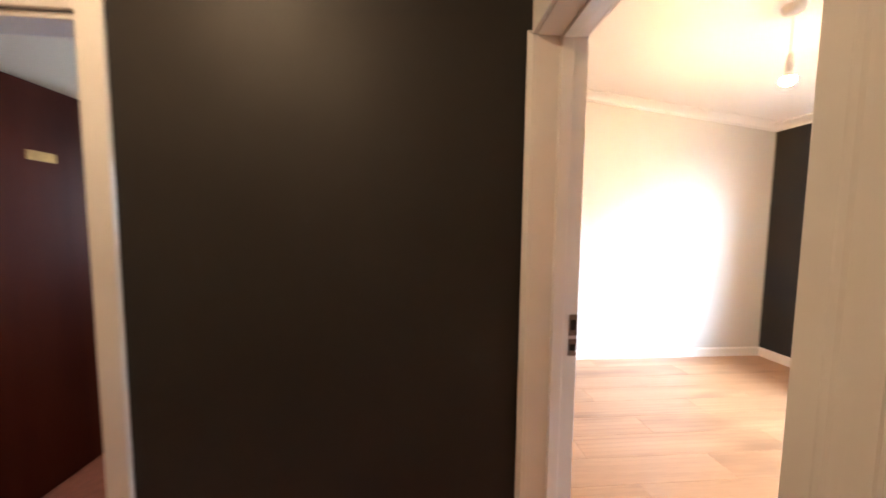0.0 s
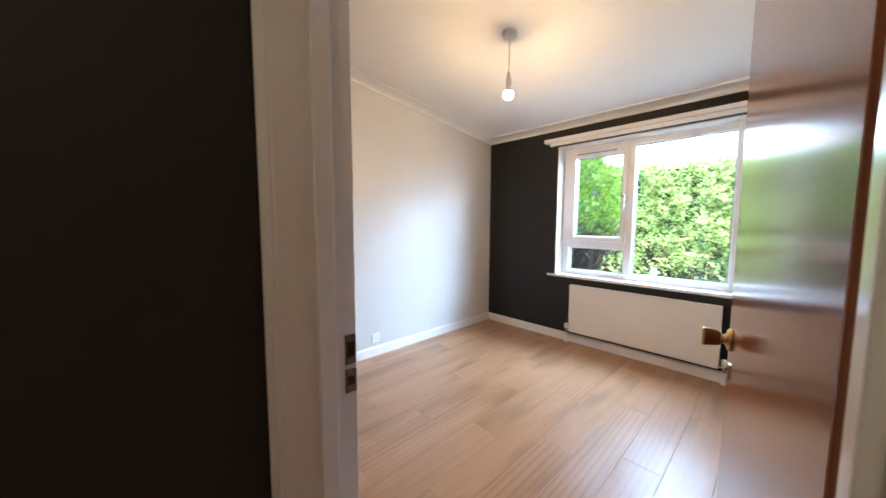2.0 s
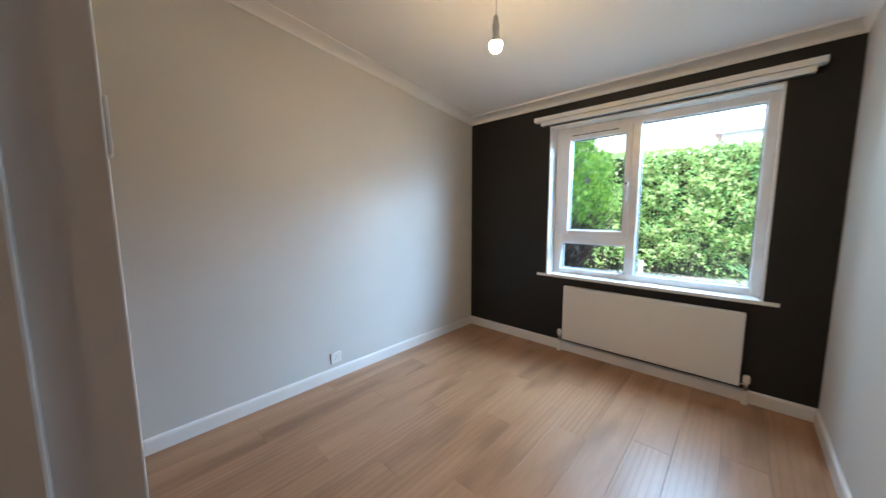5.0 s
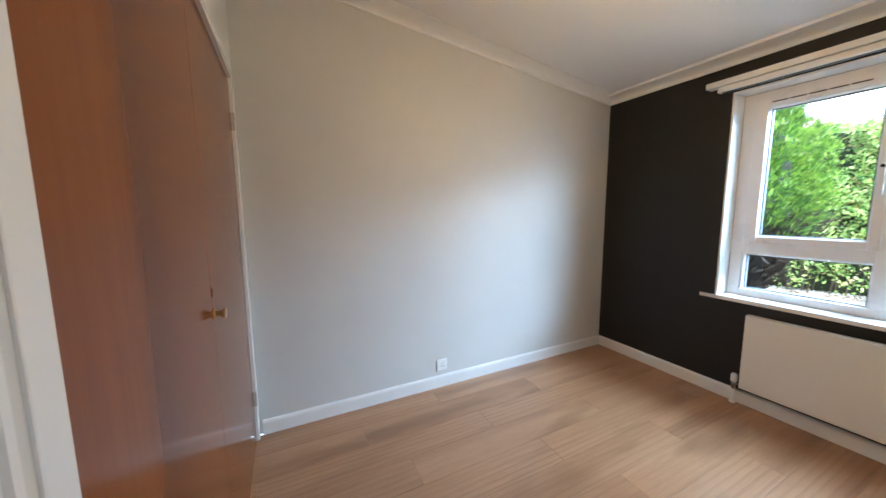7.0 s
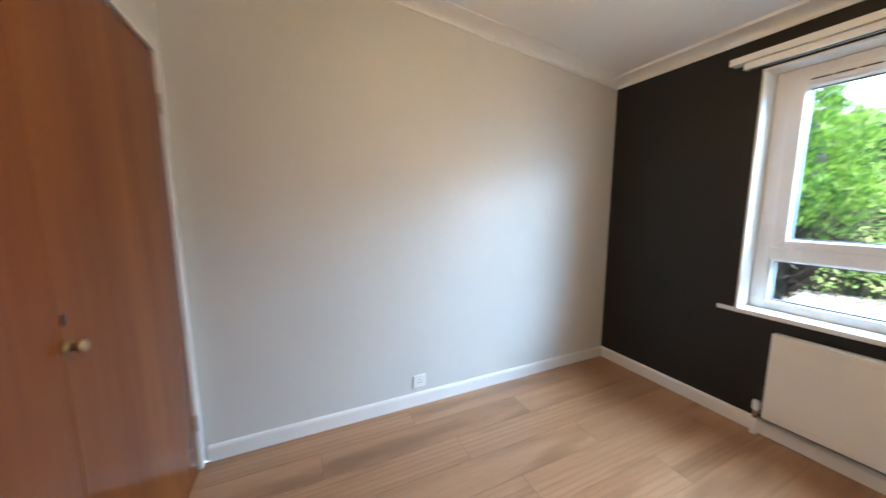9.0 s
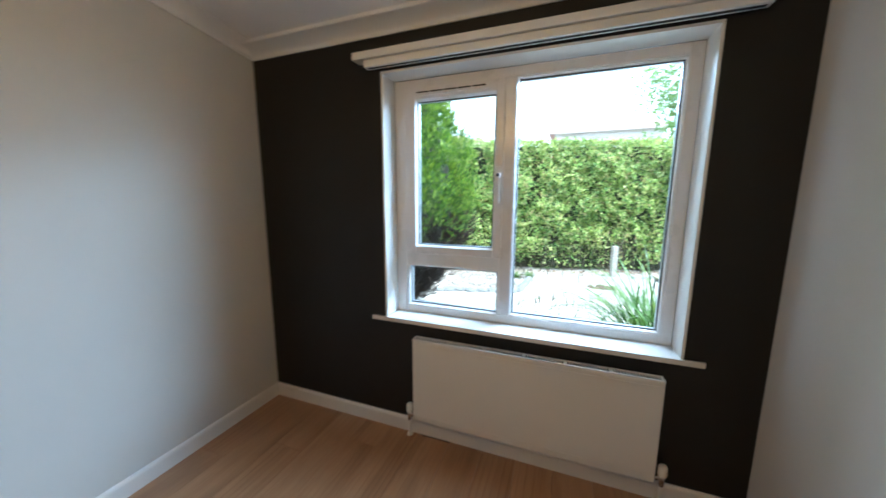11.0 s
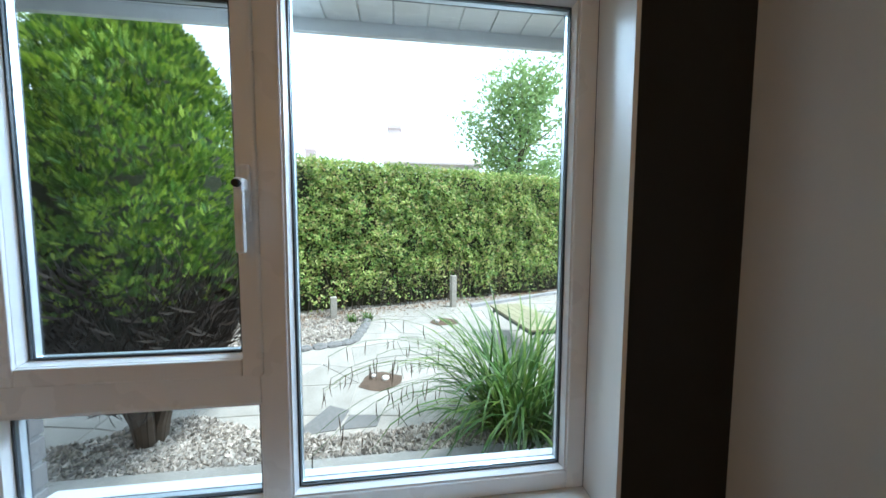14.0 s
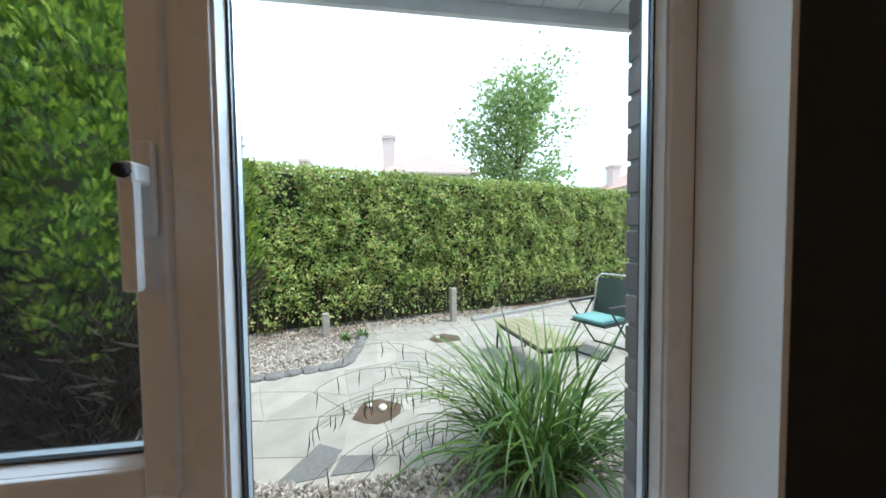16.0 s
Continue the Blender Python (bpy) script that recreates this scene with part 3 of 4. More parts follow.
for nm, (y0, y1, z0, z1), x in (("pane", (FIX[0] - 0.01, FIX[1] + 0.01, FIX[2] - 0.01, CAS[3]), FX0 + 0.030), ("pane", (LOW[0], LOW[1], LOW[2] - 0.02, LOW[3]), FX0 + 0.030), ("pane", CGL, FX0 + 0.020)):
    p = vpart(nm, box(x, x + 0.004, y0, y1, z0, z1), M_GLASS, label="clear glass pane")
    p.visible_shadow = False
for y0, y1, z0, z1, x in ((FIX[0] - 0.004, FIX[1] + 0.004, FIX[2] - 0.004, FIX[3] + 0.004, FX0 + 0.0345), (LOW[0] + 0.004, LOW[1] + 0.006, LOW[2] - 0.018, LOW[3] - 0.004, FX0 + 0.0345),
                          (CGL[0] + 0.004, CGL[1] - 0.004, CGL[2] + 0.004, CGL[3] - 0.004, FX0 + 0.0245)):
    vpart("spacer_bar", frustum(y0, y1, z0, z1, x, x + 0.014, 0.0085, 0.0085), M_SPACER, label="pale aluminium spacer bar")
    vpart("outer_gasket", frustum(y0, y1, z0, z1, x + 0.0145, x + 0.019, 0.008, 0.008), M_RUBBER)
# handle with a black lock button
hb = box(FX0 - 0.024, FX0 - 0.012, 1.512, 1.534, 1.47, 1.60, 0.004)
wh = vpart("handle", hb, M_UPVC, label="white espagnolette handle")
hl = bmesh.new()
add_box(hl, FX0 - 0.056, FX0 - 0.022, 1.513, 1.533, 1.538, 1.566, 0.005)
add_box(hl, FX0 - 0.054, FX0 - 0.038, 1.513, 1.534, 1.400, 1.545, 0.006)
vpart("lever", hl, M_UPVC, wh)
vpart("button", lathe([(0.009, 0.0), (0.009, 0.010), (0.006, 0.013)], Matrix.Translation((FX0 - 0.053, 1.523, 1.553)) @ Matrix.Rotation(radians(-90), 4, "Y"), 14), M_DARKSLOT, wh, "black lock button")
# trickle vent along the top of the casement
tv = vpart("trickle_vent", box(FX0 - 0.026, FX0 - 0.012, 1.590, 2.018, 2.000, 2.030, 0.003), M_UPVC, label="slotted trickle vent")
for i in range(5):
    y0 = 1.604 + i * 0.081
    vpart("slot", box(FX0 - 0.0275, FX0 - 0.0255, y0, y0 + 0.072, 2.013, 2.020), M_DARKSLOT, tv)
vpart("window_sill", boxes([(3.424, FX0 + 0.002, WIN_Y0 + 0.001, WIN_Y1 - 0.001, WIN_Z0 - 0.024, WIN_Z0), (3.424, XE - 0.002, 0.571, WIN_Y0 + 0.001, WIN_Z0 - 0.024, WIN_Z0), (3.424, XE - 0.002, WIN_Y1 - 0.001, 2.252, WIN_Z0 - 0.024, WIN_Z0)]), M_GLOSS, label="white painted window board")
vpart("outer_sill", extrude_profile([(0, -0.02), (0, 0.004), (-0.15, -0.022), (-0.15, -0.05), (-0.13, -0.04)], (FX1 - 0.02, WIN_Y0, WIN_Z0), (FX1 - 0.02, WIN_Y1, WIN_Z0)), M_UPVC, label="white outer sill")

# ---- things in the room ----
radiator = empty("radiator", (3.36, 0.72, 0.12))
tagged(radiator, "white enamelled panel radiator under the window", "radiator")
RX0, RX1, RY0, RY1, RZ0, RZ1 = 3.376, 3.426, 0.722, 1.960, 0.125, 0.632


def rpart(name, bm, mat, parent=radiator, label="", smooth=False):
    bmesh.ops.translate(bm, vec=(-3.36, -0.72, -0.12), verts=bm.verts)
    return part(name, bm, mat, parent, label, smooth)


rpart("front_panel", box(RX0, RX0 + 0.014, RY0, RY1, RZ0, RZ1 - 0.004, 0.004), M_RAD)
for y0, y1 in ((RY0, RY0 + 0.003), (RY1 - 0.003, RY1)):
    rpart("side_panel", box(RX0 + 0.015, RX1, y0, y1, RZ0 + 0.02, RZ1 - 0.006), M_RAD)
rpart("back_panel", box(RX1 - 0.010, RX1 - 0.002, RY0 + 0.01, RY1 - 0.01, RZ0 + 0.015, RZ1 - 0.03), M_RAD)
bm = bmesh.new()
add_box(bm, RX0 + 0.001, RX0 + 0.010, RY0, RY1, RZ1 - 0.008, RZ1)
add_box(bm, RX1 - 0.006, RX1 + 0.002, RY0, RY1, RZ1 - 0.008, RZ1)
for i in range(7):
    y = RY0 + (RY1 - RY0 - 0.014) * i / 6
    add_box(bm, RX0 + 0.010, RX1 - 0.006, y, y + 0.014, RZ1 - 0.006, RZ1)
y = RY0 + 0.02
while y < RY1 - 0.02:
    add_box(bm, RX0 + 0.010, RX1 - 0.006, y, y + 0.0045, RZ1 - 0.006, RZ1 - 0.001)
    y += 0.0125
rpart("top_grille", bm, M_RAD, label="slotted top grille")
rpart("fin_core", box(RX0 + 0.016, RX1 - 0.012, RY0 + 0.012, RY1 - 0.012, RZ0 + 0.03, RZ1 - 0.07), M_DARKSLOT)
for nm, z in (("lower_seam", RZ0 + 0.030), ("upper_seam", RZ1 - 0.034)):
    bm = bmesh.new()
    y = RY0 + 0.05
    while y < RY1 - 0.05:
        add_box(bm, RX0 - 0.003, RX0 + 0.001, y, y + 0.016, z, z + 0.005)
        y += 0.0333
    rpart(nm, bm, M_RAD, label="row of small pressed seam marks")
rpart("seam_line", box(RX0 - 0.001, RX0 + 0.001, RY0 + 0.02, RY1 - 0.02, RZ1 - 0.032, RZ1 - 0.029), M_RAD)
for ys, sgn in ((RY1, 1), (RY0, -1)):
    yv = ys + sgn * 0.034
    v = rpart("valve", lathe([(0.012, 0.10), (0.013, 0.135), (0.011, 0.150)], Matrix.Translation((3.402, yv, 0.0)), 14), M_CHROME, label="chrome radiator valve", smooth=True)
    rpart("cap", lathe([(0.016, 0.150), (0.019, 0.158), (0.019, 0.195), (0.015, 0.205)], Matrix.Translation((3.402, yv, 0.0)), 16), M_PLASTIC, v, "white plastic valve cap", True)
    rpart("tail", tube([(3.402, yv, 0.138), (3.402, ys - sgn * 0.004, 0.138)], 0.008, 10), M_CHROME, v)
    rpart("pipe", tube([(3.402, yv, 0.0), (3.402, yv, 0.11)], 0.0075, 10), M_RAD, v, "white painted pipe")
    rpart("floor_collar", lathe([(0.018, 0.0), (0.018, 0.006), (0.010, 0.010)], Matrix.Translation((3.402, yv, 0.0)), 14), M_PLASTIC, v)

socket = empty("wall_socket", (1.687, YN, 0.171))
tagged(socket, "single white plastic wall socket above the skirting", "socket")
part("plate", box(-0.044, 0.044, -0.009, 0.0, -0.043, 0.043, 0.003), M_PLASTIC, socket)
for x, z, w, h in ((0.0, 0.012, 0.004, 0.009), (-0.011, -0.009, 0.0075, 0.0045), (0.011, -0.009, 0.0075, 0.0045)):
    part("pin_hole", box(x - w / 2, x + w / 2, -0.0098, -0.0088, z - h / 2, z + h / 2), M_DARKSLOT, socket)
part("switch", box(0.020, 0.030, -0.0125, -0.009, 0.016, 0.034, 0.001), M_PLASTIC, socket)

track = empty("blind_track", (XE, 1.39, 2.15))
tagged(track, "white blind headrail fixed above the window with no slats", "blind track")
part("headrail", boxes([(-0.082, -0.012, -0.895, 0.902, 0.003, 0.040)], 0.003), M_PLASTIC, track)
part("lower_rail", box(-0.070, -0.022, -0.855, 0.838, -0.036, 0.0, 0.004), M_PLASTIC, track)
part("channel", box(-0.055, -0.037, -0.84, 0.82, -0.0375, -0.0355), M_DARKSLOT, track)
for y in (-0.7, 0.0, 0.7):
    part("bracket", box(-0.06, 0.0, y - 0.015, y + 0.015, 0.0405, 0.046), M_CHROME, track)

LX, LY = 1.885, 1.735
lamp = empty("pendant_lamp", (LX, LY, ceil_z(LX)))
tagged(lamp, "bare glowing bulb on a short white ceiling pendant", "pendant lamp")
drop = ceil_z(LX)
part("ceiling_rose", lathe([(0.030, -0.040), (0.040, -0.032), (0.047, -0.010), (0.048, 0.0), (0.048, 0.012)], seg=28), M_PLASTIC, lamp, smooth=True)
part("cord", tube([(0, 0, -0.036), (0.001, 0, 2.37 - drop), (0, 0, 2.262 - drop)], 0.0033, 8), M_PLASTIC, lamp)
part("lamp_holder", lathe([(0.0155, 2.1685 - drop), (0.016, 2.190 - drop), (0.018, 2.196 - drop), (0.018, 2.225 - drop), (0.014, 2.230 - drop), (0.013, 2.258 - drop), (0.007, 2.268 - drop)], seg=20), M_PLASTIC, lamp, smooth=True)
part("bulb_base", lathe([(0.0135, 2.172 - drop), (0.0185, 2.166 - drop), (0.0235, 2.156 - drop), (0.0290, 2.146 - drop), (0.0300, 2.141 - drop), (0.0100, 2.140 - drop)], seg=24), M_PLASTIC, lamp, "white plastic bulb base", True)
part("bulb", lathe([(0.004, 2.098 - drop), (0.014, 2.100 - drop), (0.024, 2.108 - drop), (0.0300, 2.121 - drop), (0.0295, 2.1395 - drop)], seg=24), M_BULB, lamp, "lit warm bulb", True)

# ---- the hall ----
HEND = 1.295
struct(link("wall_hall_end", boxes([(-1.18, HALLX - 0.0, HEND, HEND + 0.10, 0, 2.6), (-2.9, -1.98, HEND, HEND + 0.10, 0, 2.6), (-1.98, -1.18, HEND, HEND + 0.10, 2.06, 2.6)]), M_HALLDARK), "dark charcoal painted wall closing the hall", "wall")
struct(link("wall_hall_far", boxes([(-2.9, -2.8, -1.2, 3.2, 0, 2.6), (-2.9, HALLX, -1.3, -1.2, 0, 2.6), (-2.9, -1.8, 3.1, 3.2, 0, 2.6), (-1.25, -0.25, 3.1, 3.2, 0, 2.6), (-1.8, -1.25, 3.1, 3.2, 0, 1.15), (-1.8, -1.25, 3.1, 3.2, 1.75, 2.6), (-1.10, -1.0, HEND + 0.1, 3.1, 0, 2.6), (-2.05, -1.955, HEND + 0.125, 3.1, 0, 2.6)]), M_CREAM), "cream painted hall walls", "wall")
struct(link("ceiling_hall", box(-2.9, HALLX, -1.3, 3.2, 2.5, 2.6), M_CEIL), "white hall ceiling", "ceiling")
struct(link("floor_hall", box(-2.9, HALLX, -1.3, 3.2, -0.1, -0.004), M_CARPET), "worn reddish brown carpet in the hall", "floor")
hall_frame = struct(link("door_2", boxes([(-1.265, -1.18, HEND - 0.018, HEND, 0, 2.11), (-2.06, -1.96, HEND - 0.018, HEND, 0, 2.11), (-1.96, -1.265, HEND - 0.018, HEND, 2.02, 2.11)], 0.004), M_GLOSS), "white painted frame of another hall doorway", "door frame")
part("lining", boxes([(-1.265, -1.24, HEND, HEND + 0.12, 0, 2.02), (-1.985, -1.96, HEND, HEND + 0.12, 0, 2.02), (-1.96, -1.265, HEND, HEND + 0.12, 1.995, 2.02)], 0.003), M_GLOSS, hall_frame)
far_door = empty("far_door", (-1.90, HEND + 0.125, 0))
tagged(far_door, "open dark red-brown wooden door with a small brass plate", "door")
part("leaf", box(-0.04, 0.0, 0.0, 0.76, 0.008, 1.955, 0.002), M_DARKDOOR, far_door)
part("brass_plate", box(0.0, 0.004, 0.275, 0.395, 1.60, 1.645, 0.001), M_BRASS, far_door, "small brass plate")
hall_lamp = empty("hall_ceiling_lamp", (-0.86, 0.62, 2.5))
tagged(hall_lamp, "small round lit ceiling lamp in the hall", "ceiling lamp")
part("base", lathe([(0.10, -0.015), (0.11, -0.006), (0.11, 0.0)], seg=24), M_PLASTIC, hall_lamp, smooth=True)
M_HALLGLOW, hn, hlk, hb2 = base("hall_lamp_glow", 0.3)
hb2.inputs["Emission Color"].default_value = (1.0, 0.66, 0.34, 1)
hb2.inputs["Emission Strength"].default_value = 16
part("diffuser", lathe([(0.03, -0.075), (0.07, -0.062), (0.092, -0.035), (0.095, -0.016)], seg=24), M_HALLGLOW, hall_lamp, "warm glowing diffuser", True)

# ---- outside: the house's own outer skin ----
OX0, OX1 = 3.645, 3.755
struct(link("wall_outer", boxes([(OX0, OX1 - 0.006, -4.0, WIN_Y0 - 0.0095, -0.3, 2.398), (OX0, OX1 - 0.006, WIN_Y1 + 0.0095, 6.0, -0.3, 2.398),
                                 (OX0, OX1 - 0.006, WIN_Y0 - 0.0095, WIN_Y1 + 0.0095, -0.3, WIN_Z0 - 0.03), (OX0, OX1 - 0.006, WIN_Y0 - 0.0095, WIN_Y1 + 0.0095, WIN_Z1 + 0.02, 2.398)]), M_MORTAR), "grey-brown brick outer wall of the bungalow", "wall")
struct(link("roof", boxes([(3.3, 4.36, -4.5, 6.5, 2.42, 2.52), (-3.2, 3.3, -4.5, 6.5, 2.96, 3.05)]), M_CONCRETE), "flat grey roof over the bungalow", "roof")
soffit = struct(link("soffit", box(3.645, 4.33, -4.5, 6.5, 2.400, 2.42), M_UPVC), "white plastic soffit boards under the eaves", "soffit")
struct(link("fascia", box(4.33, 4.355, -4.5, 6.5, 2.335, 2.53, 0.002), M_UPVC), "white fascia board at the roof edge", "fascia")


# ---- garden ----
struct(link("ground", box(3.0, 260, -160, 160, G - 0.5, G - 0.055), M_EARTH), "bare earth and rough ground", "ground")
struct(link("patio_bed", box(3.7, 9.6, -7.0, 6.5, G - 0.05, G - 0.014), M_JOINT), "pale sandy mortar joints of the patio", "pavement")
struct(link("path", box(3.75, 4.83, -5.0, 5.5, G - 0.045, G + 0.012, 0.006), M_STONE), "narrow concrete strip along the house wall", "path")


def hedge_x(y):
    return 8.40 - 0.316 * (y - 2.95)


def in_bed(x, y):
    """The gravel bed before the hedge, and the strip of gravel near the house."""
    left = (6.70 + max(0.0, 2.82 - y) * 0.29) if y < 2.82 else 6.70 - (y - 2.82) * 0.55
    return (y > 1.80 + max(0.0, (x - 7.0)) * -0.02 and x > left) or x > hedge_x(y) - 0.15


def in_strip(x, y):
    edge = 5.12 + 0.05 * math.sin(3 * y) + (0.28 * math.exp(-((y - 2.9) / 0.55) ** 2))
    return 4.83 < x < edge


def leaves(name, pts, nrm, size, material, parent, wide=0.5, jitter=0.8, fold=0.25):
    """Many small folded leaves at pts, roughly facing nrm."""
    k = len(pts)
    rng = np.random.default_rng(len(pts))
    n = nrm + rng.normal(0, jitter, (k, 3))
    n /= np.linalg.norm(n, axis=1, keepdims=True)
    d = rng.normal(0, 1, (k, 3))
    d -= (d * n).sum(1, keepdims=True) * n
    d /= np.linalg.norm(d, axis=1, keepdims=True)
    w = np.cross(n, d)
    s = size * rng.uniform(0.6, 1.35, (k, 1))
    v = np.stack([pts - d * s, pts + w * s * wide + n * s * fold, pts + d * s, pts - w * s * wide + n * s * fold], 1).reshape(-1, 3)
    i = np.arange(k)[:, None] * 4
    f = np.concatenate([np.hstack([i, i + 1, i + 2]), np.hstack([i, i + 2, i + 3])])
    return raw_mesh(name, v.tolist(), f.tolist(), material, parent)


# hedge
rng = np.random.default_rng(5)
hedge = empty("hedge", (hedge_x(0.0), 0.0, G))
tagged(hedge, "tall clipped green hedge with brown tints and bare stems below", "hedge")
hinv = Matrix.Translation((-hedge_x(0.0), 0.0, -G))
HTOP = 2.62


def hedge_point(y, z):
    """The hedge's front face, a little uneven."""
    b = 0.05 * math.sin(1.7 * y + 2.1 * z) + 0.15 * noise.noise(Vector((y * 3.1, z * 3.1, 0.5))) + 0.13 * noise.noise(Vector((y * 8.0, z * 8.0, 3.5)))
    return hedge_x(y) - 0.05 + b


K = 82000
ys = rng.uniform(-5.2, 6.2, K)
zs = rng.uniform(0.0, 1.0, K) ** 0.85 * (HTOP - G) + G
deep = rng.exponential(0.09, K)
low = np.clip((zs - G) / 0.75, 0, 1)
hole = np.array([noise.noise(Vector((a * 2.6, b * 3.2, 7.1))) + 0.5 * noise.noise(Vector((a * 7.0, b * 8.0, 2.2))) for a, b in zip(ys, zs)])
keep = rng.uniform(0, 1, K) < (0.06 + 0.94 * low ** 1.1) * np.clip(1.0 + 1.3 * hole, 0.25, 1.0)
ys, zs, deep = ys[keep], zs[keep], deep[keep]
xs = np.array([hedge_point(a, b) for a, b in zip(ys, zs)]) + deep
P = np.stack([xs - hedge_x(0.0), ys, zs - G], 1)
leaves("foliage", P, np.tile((-0.9, -0.25, 0.45), (len(P), 1)), 0.031, M_HEDGE, hedge, 0.58, 0.75)
K = 9000
ys = rng.uniform(-5.2, 6.2, K)
xs = np.array([hedge_x(a) for a in ys]) + rng.uniform(-0.05, 0.9, K)
zs = HTOP + rng.normal(0, 0.035, K)
P = np.stack([xs - hedge_x(0.0), ys, zs - G], 1)
leaves("top_foliage", P, np.tile((-0.2, 0, 1.0), (len(P), 1)), 0.031, M_HEDGE, hedge, 0.58, 0.75)
# an added solid box whose dark colour stands in for shade behind the leaves
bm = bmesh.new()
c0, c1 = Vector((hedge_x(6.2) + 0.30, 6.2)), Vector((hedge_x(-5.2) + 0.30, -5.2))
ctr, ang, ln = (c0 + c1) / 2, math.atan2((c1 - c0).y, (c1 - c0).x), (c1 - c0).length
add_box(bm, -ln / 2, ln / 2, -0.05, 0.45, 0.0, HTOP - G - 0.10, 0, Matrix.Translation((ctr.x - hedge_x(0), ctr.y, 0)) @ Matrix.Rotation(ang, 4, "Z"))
# near-black green: the shade among the foliage is put into this colour
M_INNER_SHADE = rocky("hedge_shade", [(0.3, (0.016, 0.021, 0.009)), (0.7, (0.036, 0.044, 0.018))], 0.95, 9, 60)
part("inner_mass", bm, M_INNER_SHADE, hedge, "dark solid box standing in for the shade inside the hedge")
bm = bmesh.new()
rs = random.Random(3)
for i in range(230):
    y = rs.uniform(-4, 5.5)
    x = hedge_x(y) - hedge_x(0) + rs.uniform(-0.02, 0.25)
    top = rs.uniform(0.5, 1.0)
    add_tube(bm, [(x, y, -0.02), (x + rs.uniform(-0.05, 0.05), y + rs.uniform(-0.08, 0.08), top * 0.5), (x + rs.uniform(-0.1, 0.05), y + rs.uniform(-0.22, 0.22), top)], [0.009, 0.007, 0.004], 4)
part("stems", bm, M_STEM, hedge, "bare brown stems")
for py, px, h in ((0.208, 8.83, 0.62), (2.29, 8.28, 0.38)):
    p = link("fence_post", box(-0.05, 0.05, -0.05, 0.05, 0, h, 0.008), M_POST)
    p.matrix_world = Matrix.Translation((px - 0.12, py, G - 0.02)) @ Matrix.Rotation(0.3, 4, "Z")
    tagged(p, "short weathered post at the foot of the hedge", "post", "posts along the hedge")

# conifer
CX, CY = 5.17, 2.92
conifer = empty("conifer", (CX, CY, G))
tagged(conifer, "dense rounded bright green conifer with bare brown lower twigs", "conifer")
bm = bmesh.new()
rs = random.Random(21)
for i in range(17):
    a = i * 2.4 + rs.uniform(-0.3, 0.3)
    ca, sa, far = math.cos(a), math.sin(a), rs.uniform(0.10, 0.34)
    add_tube(bm, [(0.05 * ca, 0.05 * sa, -0.02), (0.08 * ca, 0.08 * sa, 0.14), (far * 0.6 * ca, far * 0.6 * sa, 0.42), (far * ca, far * sa, 0.85), (far * ca, far * sa, 1.7)], [0.036, 0.030, 0.022, 0.013, 0.005], 7)
part("trunk", bm, M_TWIG, conifer, "cluster of thin brown stems")


CROWN_H = (0.30, 0.6, 0.9, 1.15, 1.45, 1.9, 2.3, 2.6, 2.85, 3.02)
CROWN_R = (0.20, 0.46, 0.67, 0.80, 0.86, 0.79, 0.61, 0.42, 0.22, 0.02)


def crown_r(h):
    """The conifer's radius at the height h over its foot."""
    return float(np.interp(h, CROWN_H, CROWN_R))


